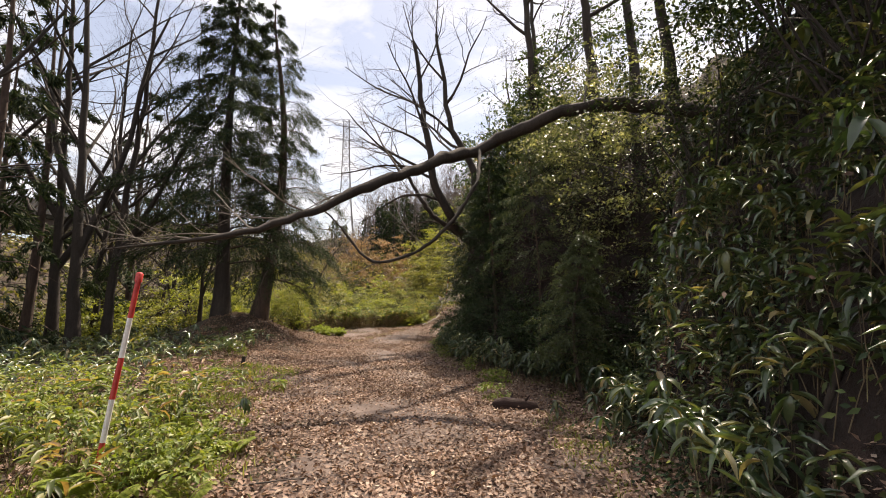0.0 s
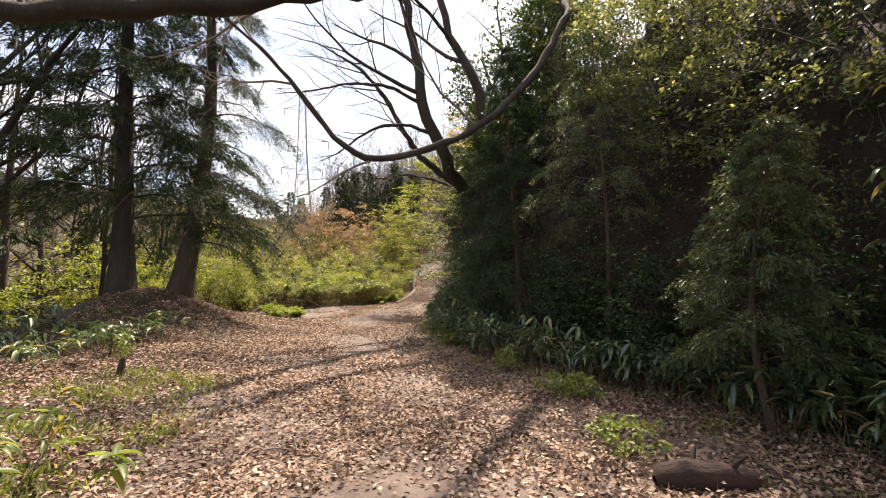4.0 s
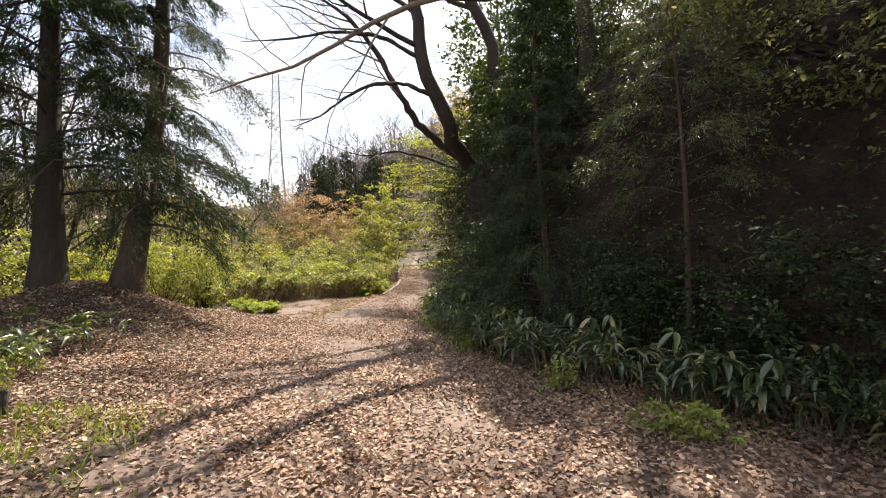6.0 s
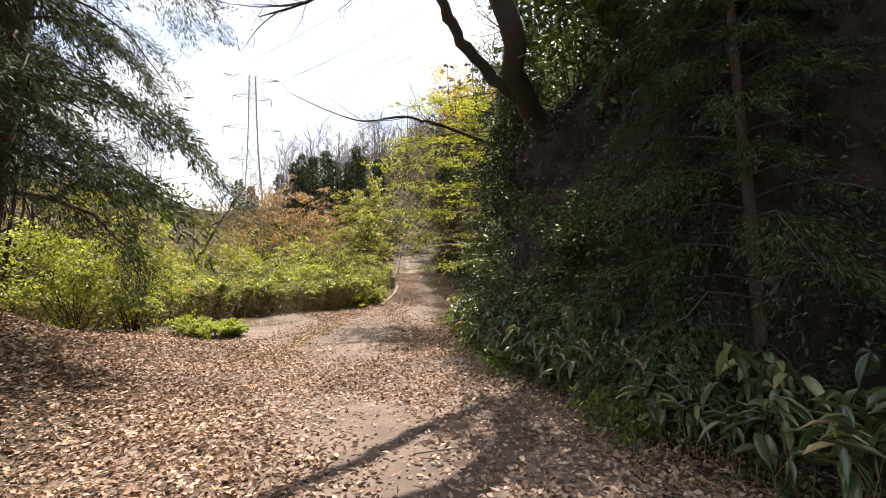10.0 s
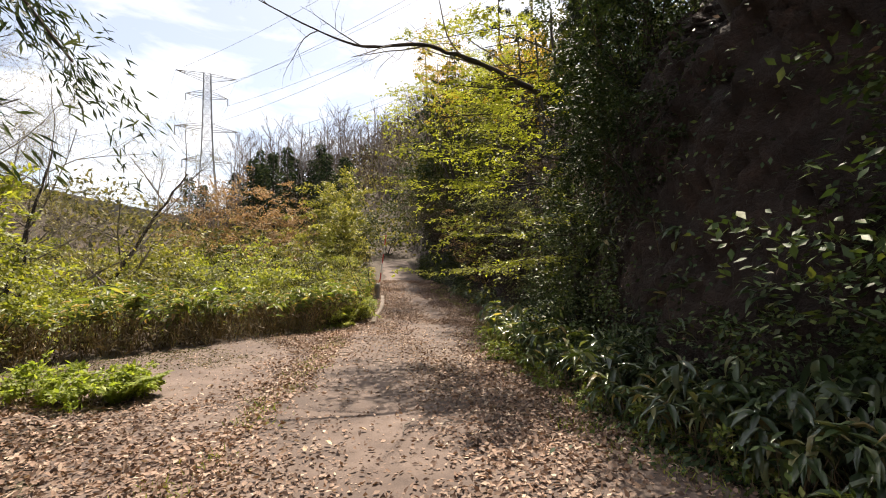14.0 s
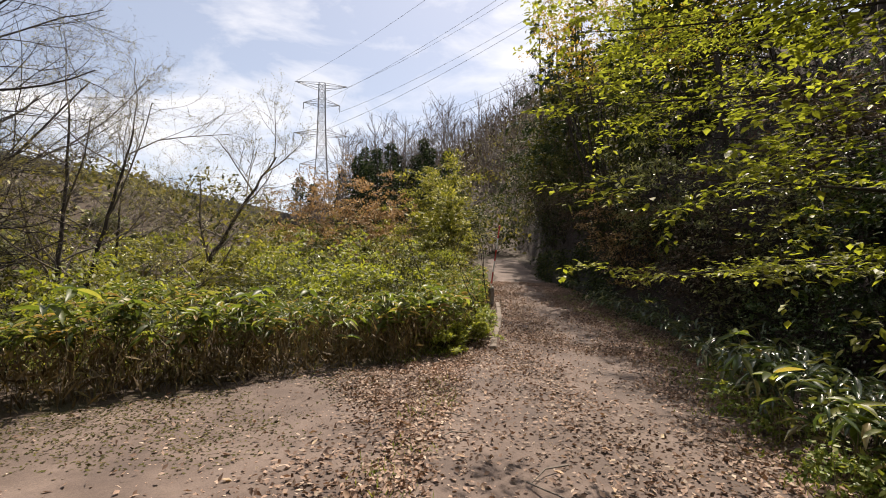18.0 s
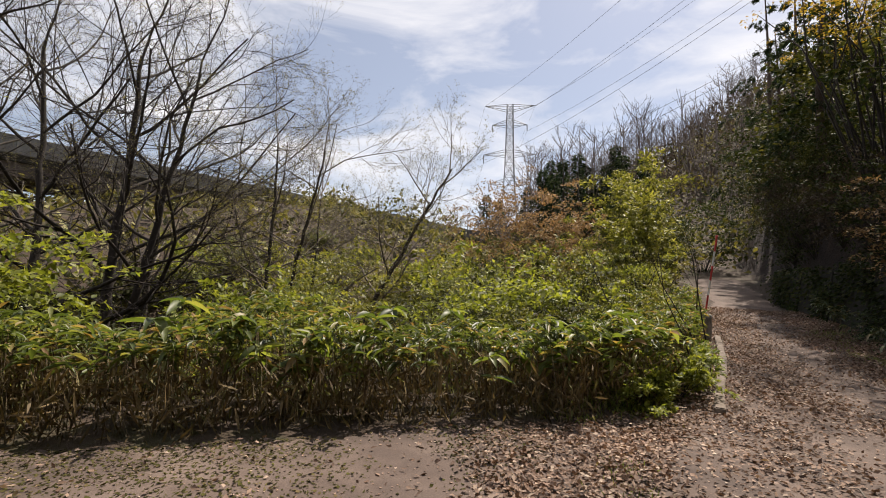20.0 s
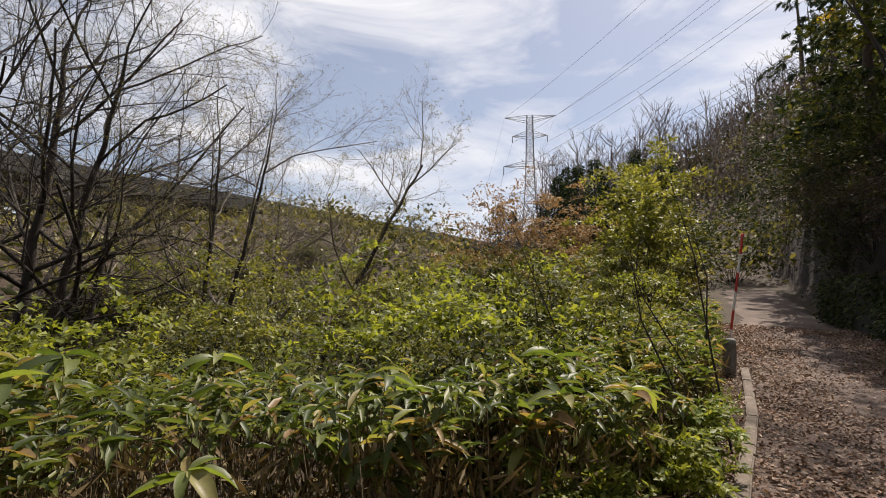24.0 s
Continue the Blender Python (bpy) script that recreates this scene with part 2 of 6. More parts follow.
M_KERB = solid_mat("mossy_kerb_concrete", [(0.3, (0.11, 0.085, 0.065)), (0.55, (0.2, 0.16, 0.13)), (0.75, (0.3, 0.25, 0.21))], 4.0, 0.92, 0.8, 40.0, 0.008)
M_FARBROWN = leaf_mat("far_brush", [(0.0, (0.055, 0.045, 0.036)), (0.5, (0.1, 0.08, 0.065)), (1.0, (0.16, 0.125, 0.1))], 0.8, 0.2, 0.2, (1.1, 1.0, 0.8))
M_ROT = solid_mat("rotten_wood", [(0.3, (0.02, 0.011, 0.009)), (0.6, (0.05, 0.026, 0.02)), (0.8, (0.1, 0.055, 0.04))], 6.0, 0.95, 1.0, 30.0, 0.02, (0.4, 1, 1))
M_PINEBARK = solid_mat("pine_bark", [(0.3, (0.04, 0.026, 0.02)), (0.6, (0.085, 0.055, 0.04)), (0.8, (0.15, 0.105, 0.078))], 3.0, 0.9, 1.0, 16.0, 0.03, (1, 1, 0.3))
M_TWIG = solid_mat("grey_twig", [(0.3, (0.09, 0.075, 0.06)), (0.7, (0.2, 0.17, 0.14))], 2.0, 0.85, 0.3, 40.0, 0.004)
M_FARTWIG = solid_mat("far_twig", [(0.3, (0.1, 0.08, 0.07)), (0.7, (0.18, 0.145, 0.125))], 0.2, 0.9, 0.2, 10.0, 0.01)
M_CONCRETE = solid_mat("weathered_concrete", [(0.3, (0.2, 0.19, 0.165)), (0.55, (0.32, 0.3, 0.27)), (0.75, (0.42, 0.4, 0.36))], 2.5, 0.9, 0.4, 45.0, 0.006)
M_DARKCONC = solid_mat("dark_concrete", [(0.3, (0.02, 0.02, 0.017)), (0.6, (0.04, 0.038, 0.032)), (0.8, (0.075, 0.07, 0.06))], 0.7, 0.92, 0.4, 20.0, 0.01, (1, 1, 0.4))
# parapet concrete, coloured darker as it stands against the light
M_PARAPET = solid_mat("backlit_parapet", [(0.3, (0.09, 0.085, 0.08)), (0.55, (0.15, 0.145, 0.135)), (0.75, (0.22, 0.21, 0.2))], 1.2, 0.9, 0.4, 30.0, 0.006, (1, 1, 0.3))
M_POST = solid_mat("weathered_post", [(0.3, (0.1, 0.085, 0.07)), (0.55, (0.2, 0.175, 0.15)), (0.75, (0.34, 0.31, 0.28))], 5.0, 0.9, 0.7, 40.0, 0.01, (1, 1, 0.25))
M_STEEL = solid_mat("galvanised_steel", [(0.3, (0.17, 0.175, 0.18)), (0.7, (0.26, 0.265, 0.27))], 1.0, 0.55, 0.1, 20.0, 0.003, metal=0.3)
M_RUST = solid_mat("weathering_steel", [(0.3, (0.06, 0.045, 0.04)), (0.7, (0.12, 0.09, 0.075))], 0.5, 0.8, 0.2, 12.0, 0.005)
M_RED = solid_mat("red_paint", [(0.3, (0.4, 0.03, 0.025)), (0.7, (0.55, 0.05, 0.04))], 8.0, 0.45, 0.1, 60.0, 0.001, fine=((0.85, 0.85, 0.85), (1.1, 1.1, 1.1)))
M_WHITE = solid_mat("white_paint", [(0.3, (0.62, 0.6, 0.56)), (0.7, (0.78, 0.77, 0.74))], 8.0, 0.5, 0.1, 60.0, 0.001, fine=((0.85, 0.85, 0.85), (1.08, 1.08, 1.08)))

# ---- mesh tools ----


def np_mesh(name, verts, faces, mat, smooth=False):
    """A mesh from an array of points and one array of equal-sided faces."""
    me = bpy.data.meshes.new(name)
    verts = np.ascontiguousarray(verts, np.float32)
    faces = np.ascontiguousarray(faces, np.int32)
    n, k = faces.shape
    me.vertices.add(len(verts))
    me.vertices.foreach_set("co", verts.ravel())
    me.loops.add(n * k)
    me.loops.foreach_set("vertex_index", faces.ravel())
    me.polygons.add(n)
    me.polygons.foreach_set("loop_start", np.arange(0, n * k, k, dtype=np.int32))
    if smooth:
        me.polygons.foreach_set("use_smooth", np.ones(n, bool))
    me.update(calc_edges=True)
    me.materials.append(mat)
    return me


class Tubes:
    """Gathers tapered round limbs into one mesh."""

    def __init__(self):
        self.v, self.f, self.n = [], [], 0

    def add(self, pts, radii, sides=5):
        p = np.asarray(pts, float)
        r = np.asarray(radii, float)
        d = np.gradient(p, axis=0)
        d /= np.linalg.norm(d, axis=1)[:, None] + 1e-9
        ref = np.array([0.31, 0.95, 0.12]) if abs(d[0, 2]) > 0.8 else np.array([0.1, 0.05, 1.0])
        a = np.cross(d, ref)
        a /= np.linalg.norm(a, axis=1)[:, None] + 1e-9
        b = np.cross(d, a)
        ang = np.arange(sides) * (2 * math.pi / sides)
        ring = p[:, None, :] + r[:, None, None] * (np.cos(ang)[None, :, None] * a[:, None, :] + np.sin(ang)[None, :, None] * b[:, None, :])
        m = len(p)
        i = np.arange(m - 1)[:, None] * sides
        j = np.arange(sides)[None, :]
        k = (j + 1) % sides
        q = np.stack([i + j, i + k, i + sides + k, i + sides + j], -1).reshape(-1, 4) + self.n
        self.v.append(ring.reshape(-1, 3))
        self.f.append(q)
        self.n += m * sides

    def mesh(self, name, mat):
        return np_mesh(name, np.concatenate(self.v), np.concatenate(self.f), mat, True)


def unit(a):
    return a / (np.linalg.norm(a, axis=-1, keepdims=True) + 1e-9)


LOZENGE = np.array([(0, 0, 0), (0.42, -0.5, 0.1), (1, 0, -0.05), (0.42, 0.5, 0.1)])
LOZENGE_F = np.array([(0, 1, 2), (0, 2, 3)])


def leaf_cloud(name, at, axis, up, length, width, mat):
    """Many small folded leaves: places, the way each points, its upper side, sizes."""
    at, axis = np.asarray(at, float), unit(np.asarray(axis, float))
    side = unit(np.cross(up, axis))
    top = np.cross(axis, side)
    n = len(at)
    length = np.broadcast_to(np.asarray(length, float), (n,))
    width = np.broadcast_to(np.asarray(width, float), (n,))
    t = LOZENGE
    v = at[:, None, :] + t[None, :, 0:1] * (axis * length[:, None])[:, None, :] + t[None, :, 1:2] * (side * width[:, None])[:, None, :] + t[None, :, 2:3] * (top * width[:, None])[:, None, :]
    f = (np.arange(n) * 4)[:, None, None] + LOZENGE_F[None]
    return np_mesh(name, v.reshape(-1, 3), f.reshape(-1, 3), mat)


def part(name, mesh, parent, label=""):
    """One mesh object under a thing or part."""
    ob = new(name, mesh)
    ob.parent = parent
    return tagged(ob, label)


def thing(name, label, category, at=(0, 0, 0), group="", kind=""):
    """An empty at the base of a thing."""
    ob = new(name)
    ob.location = at
    ob.empty_display_size = 0.1
    return tagged(ob, label, category, group, kind)


def bm_mesh(name, bm, mat, smooth=False):
    me = bpy.data.meshes.new(name)
    bm.to_mesh(me)
    bm.free()
    me.materials.append(mat)
    for p in me.polygons:
        p.use_smooth = smooth
    return me


def box_mesh(name, size, mat, bevel=0.01, at=(0, 0, 0)):
    bm = bmesh.new()
    bmesh.ops.create_cube(bm, size=1)
    bmesh.ops.scale(bm, vec=size, verts=bm.verts)
    bmesh.ops.translate(bm, vec=at, verts=bm.verts)
    if bevel:
        bmesh.ops.bevel(bm, geom=bm.edges[:], offset=bevel, segments=2, affect="EDGES")
    return bm_mesh(name, bm, mat)


# ---- the lie of the land ----
EDGE_Y = [-8, 4, 6, 8, 9.5, 11, 12.2, 13.5, 15, 19, 21, 23, 26, 30, 32, 37, 42, 46, 60, 75]
EDGE_R = [2.0, 1.7, 1.6, 2.0, 2.4, 2.1, 1.2, 0.7, 0.2, -0.1, -0.1, 0.3, 0.6, 1.9, 2.5, 2.7, 3.1, 3.3, 5.0, 7.5]
SHELF_Y = [-8, 3, 5, 6.5, 8.5, 12, 15, 18, 20, 22, 25, 27, 31, 34, 40]
SHELF = [0.0, 0.0, 0.45, 0.6, 1.1, 1.5, 1.5, 0.9, 0.35, 0.5, 1.0, 2.4, 1.6, 1.2, 0.9]
LEFT_Y = [-8, 4, 6, 13, 19, 24, 27, 29.5, 33, 37, 45, 60, 75]
LEFT_X = [-1.7, -2.0, -2.7, -4.3, -4.9, -5.2, -3.6, -1.8, -0.85, -0.2, 0.9, 2.5, 4.8]
ROAD_Y = [-8, 0, 5, 9, 20, 26, 30, 33, 36, 45, 60, 90, 140]
ROAD_Z = [0.0, 0.0, -0.2, -0.4, -0.45, -0.44, -0.34, -0.16, 0.06, 1.1, 2.9, 4.6, 5.4]
HEDGE = [(-26.0, 22.0), (-15.0, 23.4), (-10.0, 25.0), (-7.2, 26.7), (-5.5, 28.0), (-3.2, 29.6), (-1.8, 31.0), (-1.0, 33.9), (-0.5, 37.0), (0.5, 45.0), (2.1, 60.0)]


def sm(t):
    t = np.clip(t, 0, 1)
    return t * t * (3 - 2 * t)


def edge_r(y):
    return np.interp(y, EDGE_Y, EDGE_R)


def edge_l(y):
    return np.interp(y, LEFT_Y, LEFT_X)


def bank_foot(y):
    return edge_r(y) + 0.35 + np.interp(y, SHELF_Y, SHELF)


def waves(x, y, s, seed=0.0):
    """Smooth unevenness between -1 and 1."""
    return (np.sin(x * 1.3 / s + 1.7 * np.sin(y * 0.9 / s + seed)) + np.sin(y * 1.1 / s + 1.3 * np.sin(x * 1.2 / s + seed * 2.1)) + np.sin((x + y) * 0.8 / s + seed)) / 3


def behind_hedge(x, y):
    """How far a place lies past the hedge's front line; negative on the road's side."""
    best = None
    sign = None
    x, y = np.asarray(x, float), np.asarray(y, float)
    for (ax, ay), (bx, by) in zip(HEDGE[:-1], HEDGE[1:]):
        ex, ey = bx - ax, by - ay
        t = np.clip(((x - ax) * ex + (y - ay) * ey) / (ex * ex + ey * ey), 0, 1)
        dx, dy = x - ax - t * ex, y - ay - t * ey
        d = np.hypot(dx, dy)
        s = np.sign(ex * dy - ey * dx)
        if best is None:
            best, sign = d, s
        else:
            near = d < best
            best, sign = np.where(near, d, best), np.where(near, s, sign)
    return best * sign


VIA_A, VIA_B = np.array([-62.0, -2.0]), np.array([-22.0, 110.0])


def land(x, y):
    x, y = np.asarray(x, float), np.asarray(y, float)
    z = np.interp(y, ROAD_Y, ROAD_Z) - 0.026 * np.clip(x, -9, 3)
    # right bank
    d = x - bank_foot(y) + 0.2 * waves(x * 0, y, 1.1, 2.0)
    d = np.maximum(d, 0)
    soft = 8.0 * (1 - np.exp(-d * 0.28)) * sm(d / 0.5)
    steep = 3.6 * sm(d / 1.1) + 5.0 * (1 - np.exp(-np.maximum(d - 0.8, 0) * 0.3))
    w = sm((y - 6.5) / 2.5)
    bank = (soft * (1 - w) + steep * w) * (1 + 0.05 * waves(x, y, 0.9, 1.0)) + 0.22 * np.minimum(d, 14) * sm(d)
    z = z + bank * (0.25 + 0.75 * sm((85 - y) / 25)) * (1 + 0.07 * waves(x, y, 0.35, 4.0))
    # mound under the two conifers
    z = z + 1.1 * np.exp(-(((x + 8.2) / 2.1) ** 2 + ((y - 18.6) / 2.6) ** 2))
    left = np.maximum(edge_l(y) - x, 0)
    past = behind_hedge(x, y)
    z = z + np.where(past < 0, 0.1 * sm(left / 1.2), 0) * (y < 24)
    # valley past the hedge
    z = z - 1.7 * sm((past - 1.2) / 5.0) * sm((2.0 - x) / 4.0) - 1.2 * sm((-10 - x) / 8.0) * (y < 60)
    # slope below the viaduct
    e = unit(VIA_B - VIA_A)
    off = np.abs((x - VIA_A[0]) * e[1] - (y - VIA_A[1]) * e[0])
    z = z + 9.0 * sm(1.05 - off / 26.0) * sm((88 - y) / 20)
    # wooded ridge
    z = z + 29 * np.clip((x + 38) / 55, 0, 1.6) * sm((y - 62) / 70)
    z = z + 42 * np.exp(-(((x + 66) / 75) ** 2 + ((y - 330) / 80) ** 2))
    far = np.maximum(np.hypot(x, y - 15) - 12, 0)
    z = z + 0.05 * waves(x, y, 0.6) * sm((left + np.maximum(past, 0)) / 1.0) + 0.25 * waves(x, y, 5.0) * sm(far / 30)
    return z


def axis_steps(lo, hi, step, far):
    mid = list(np.arange(lo, hi + 1e-6, step))
    a, s = [], step
    v = lo
    while v > -far:
        s *= 1.17
        v -= s
        a.append(v)
    b, s, v = [], step, hi
    while v < far:
        s *= 1.17
        v += s
        b.append(v)
    return np.array(a[::-1] + mid + b)


def sheet(name, xs, ys, lift, mat, keep=None):
    gx, gy = np.meshgrid(xs, ys)
    v = np.stack([gx, gy, land(gx, gy) + lift], -1).reshape(-1, 3)
    nx = len(xs)
    i, j = np.meshgrid(np.arange(len(xs) - 1), np.arange(len(ys) - 1))
    a = (j * nx + i).ravel()
    f = np.stack([a, a + 1, a + nx + 1, a + nx], -1)
    if keep is not None:
        c = v[f].mean(1)
        f = f[keep(c[:, 0], c[:, 1])]
        used, inv = np.unique(f, return_inverse=True)
        v, f = v[used], inv.reshape(-1, 4)
    return np_mesh(name, v, f, mat, True)


ground = tagged(new("ground", sheet("ground", axis_steps(-14, 8, 0.26, 1800), axis_steps(-5, 38, 0.26, 1800), 0.0, M_GROUND)), "brown forest floor and steep earth bank under leaf litter", "ground", kind="structure")


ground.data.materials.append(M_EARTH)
# steep faces get the bare earth that has shade in its colour
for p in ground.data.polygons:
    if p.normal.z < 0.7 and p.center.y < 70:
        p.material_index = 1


# the cut face of the bank: rough, overhanging earth
fy, fu = np.meshgrid(np.arange(10.4, 24.0, 0.07), np.linspace(0, 1, 64), indexing="ij")
fd = 0.06 + 1.75 * fu
fx = bank_foot(fy) - 0.2 * waves(fy * 0, fy, 1.1, 2.0) + fd
fz = land(fx, fy) + 0.02
rough_ = 0.5 + 0.5 * waves(fy, fz, 0.5, 1.0) + 0.34 * waves(fy, fz * 1.6, 0.19, 4.0) + 0.22 * waves(fy * 1.3, fz, 0.08, 2.0) + 0.16 * np.random.default_rng(61).normal(size=fy.shape)
lip = sm((fu - 0.25) / 0.4) * sm((1 - fu) / 0.25)
fx = fx - (0.04 + 0.2 * rough_ + 0.28 * lip * (0.6 + 0.4 * rough_)) * sm(fu / 0.08) * sm((1 - fu) / 0.08) * sm((fy - 10.4) / 0.8) * sm((24.0 - fy) / 0.8)
fi = np.arange(fx.size).reshape(fx.shape)
fq = np.stack([fi[:-1, :-1], fi[:-1, 1:], fi[1:, 1:], fi[1:, :-1]], -1).reshape(-1, 4)
earth_face = tagged(new("earth_bank", np_mesh("earth_bank", np.stack([fx, fy, fz], -1).reshape(-1, 3), fq, M_EARTH, True)), "steep reddish-brown earth face of the bank, its colour darkened for shade", "bank", kind="structure")


def is_road(x, y):
    wob = 0.18 * waves(x, y, 0.5, 3.0)
    strip = (x > edge_l(y) + 0.15 + wob) & (x < edge_r(y) + 0.05 + wob)
    layby = (behind_hedge(x, y) < -0.05 + wob * 0.5) & (y > 22.6 + 0.25 * (x + 5.2) + wob) & (x < 1) & (x > -14)
    return (strip & ((y > 7) | (x > -1.6))) | (layby & (y < 34))


road = tagged(new("road", sheet("road", np.arange(-14, 16, 0.14), np.arange(-6, 66, 0.14), 0.012, M_ROAD, is_road)), "worn grey-brown asphalt lane strewn with dry leaves", "road", kind="structure")

# ---- plants: makers ----


def rnd_units(rng, n):
    return unit(rng.normal(size=(n, 3)))


def bough(rng, p, d, length, r, lvl, spec, sink, tips):
    """A limb with its side limbs; the last ones are kept as twigs for leaves."""
    segs, wob, lift = spec["segs"][lvl], spec["wob"][lvl], spec["lift"][lvl]
    pts, dirs = [np.array(p, float)], []
    d = unit(np.array(d, float))
    for _ in range(segs):
        d = unit(d + rng.normal(size=3) * (np.array([wob, wob, 0.25 * wob]) if spec.get("flat") else wob) + np.array([0, 0, lift]))
        pts.append(pts[-1] + d * (length / segs))
        dirs.append(d)
    t = np.linspace(0, 1, segs + 1)
    end = spec.get("taper", 0.25)
    sink.add(pts, r * (1 - (1 - end) * t), spec["sides"][lvl])
    pts = np.array(pts)
    if lvl == len(spec["segs"]) - 1:
        tips.append(pts)
        return
    n = spec["kids"][lvl]
    for k in range(n):
        s = spec["from"][lvl] + (1 - spec["from"][lvl]) * (k + rng.uniform(0.1, 0.9)) / n
        i = min(int(s * segs), segs - 1)
        q = pts[i] + (pts[i + 1] - pts[i]) * (s * segs - i)
        away = unit(np.cross(dirs[i], rng.normal(size=3)))
        if spec.get("flat"):
            away = unit(away * np.array([1, 1, 0.06]))
        a = radians(spec["angle"][lvl] + rng.normal() * 9)
        cd = dirs[i] * math.cos(a) + away * math.sin(a)
        bough(rng, q, cd, length * spec["ratio"][lvl] * rng.uniform(0.7, 1.2) * (1.1 - 0.45 * s), r * (1 - (1 - end) * s) * spec["thin"][lvl], lvl + 1, spec, sink, tips)
    tips.append(pts[-2:])


BARE = dict(segs=(6, 5, 3, 2), wob=(0.1, 0.14, 0.17, 0.16), lift=(0.05, 0.04, 0.05, 0.06), sides=(6, 5, 4, 3), kids=(5, 5, 4), ratio=(0.64, 0.64, 0.66), thin=(0.55, 0.5, 0.5), angle=(42, 42, 40), **{"from": (0.3, 0.25, 0.2)})
WISPY = dict(segs=(7, 6, 5, 3), wob=(0.1, 0.13, 0.17, 0.22), lift=(0.06, 0.05, 0.0, -0.05), sides=(6, 4, 3, 3), kids=(6, 6, 5), ratio=(0.64, 0.62, 0.64), thin=(0.56, 0.6, 0.68), taper=0.4, angle=(40, 42, 42), **{"from": (0.2, 0.12, 0.08)})
LAYERED = dict(segs=(6, 4, 2), wob=(0.06, 0.08, 0.1), lift=(0.0, -0.006, -0.01), sides=(5, 4, 3), kids=(12, 9), ratio=(0.34, 0.5), thin=(0.45, 0.45), angle=(46, 46), flat=True, **{"from": (0.42, 0.12)})


def twig_leaves(rng, tips, per, length, width, mat, spread=0.03, hang=0.3, flat=0.6):
    at, ax = [], []
    for pts in tips:
        n = rng.poisson(per)
        if not n or len(pts) < 2:
            continue
        t = rng.uniform(0.05, 1, n) * (len(pts) - 1)
        i = np.minimum(t.astype(int), len(pts) - 2)
        seg = pts[i + 1] - pts[i]
        at.append(pts[i] + seg * (t - i)[:, None] + rng.normal(size=(n, 3)) * spread)
        ax.append(unit(seg) * 0.6 + rng.normal(size=(n, 3)) * np.array([0.7, 0.7, 0.4 if flat < 0.7 else 0.18]) + np.array([0, 0, -hang]))
    at, ax = np.concatenate(at), np.concatenate(ax)
    n = len(at)
    up = rnd_units(rng, n) * (1 - flat) + np.array([0, 0, 1.0]) * flat
    s = rng.uniform(0.7, 1.25, n)
    return leaf_cloud("leaves", at, ax, up, length * s, width * s, mat)


def limb_tree(name, label, seed, base, trunk, radius, limbs, spec, bark, leaves=None, group="", wood=None):
    """trunk: places relative to the base; limbs: (share of the trunk's length, way, length, radius)."""
    rng = np.random.default_rng(seed)
    ob = thing(name, label, "tree", base, group)
    tk = np.array([(0, 0, -0.5), (0, 0, 0), *trunk], float)
    fine = np.linspace(0, 1, 3 * len(tk))
    cum = np.concatenate([[0], np.cumsum(np.linalg.norm(np.diff(tk, axis=0), axis=1))])
    cum /= cum[-1]
    line = np.stack([np.interp(fine, cum, tk[:, a]) for a in range(3)], -1)
    line[3:] += rng.normal(size=(len(line) - 3, 3)) * radius * 0.18
    rad = radius * (1 - 0.72 * fine)
    rad[:4] *= np.array([1.6, 1.45, 1.2, 1.06])
    tb = Tubes()
    tb.add(line, rad, 10)
    part("trunk", tb.mesh("trunk", bark), ob)
    tips = []
    for s, way, length, r in limbs:
        q = np.array([np.interp(s, fine, line[:, a]) for a in range(3)])
        lt = Tubes()
        bough(rng, q, way, length, r, 0, spec, lt, tips)
        part("limb", lt.mesh("limb", wood or bark), ob)
    if leaves:
        part("crown", twig_leaves(rng, tips, *leaves), ob)
    return ob


def spread_limbs(seed, n, lo, hi, length, r, rise=0.7):
    """Limbs all round a trunk, shorter towards the top."""
    rng = np.random.default_rng(seed)
    out = []
    for k in range(n):
        s = lo + (hi - lo) * (k + rng.uniform(0, 0.8)) / n
        a = k * 2.4 + rng.uniform(-0.4, 0.4)
        out.append((min(s, 0.99), (math.cos(a), math.sin(a), rise + rng.uniform(-0.2, 0.3)), length * rng.uniform(0.75, 1.15) * (1.15 - 0.5 * s), r * (1.1 - 0.6 * s)))
    out.append((0.98, (0.1, 0, 1), length * 0.6, r * 0.5))
    return out


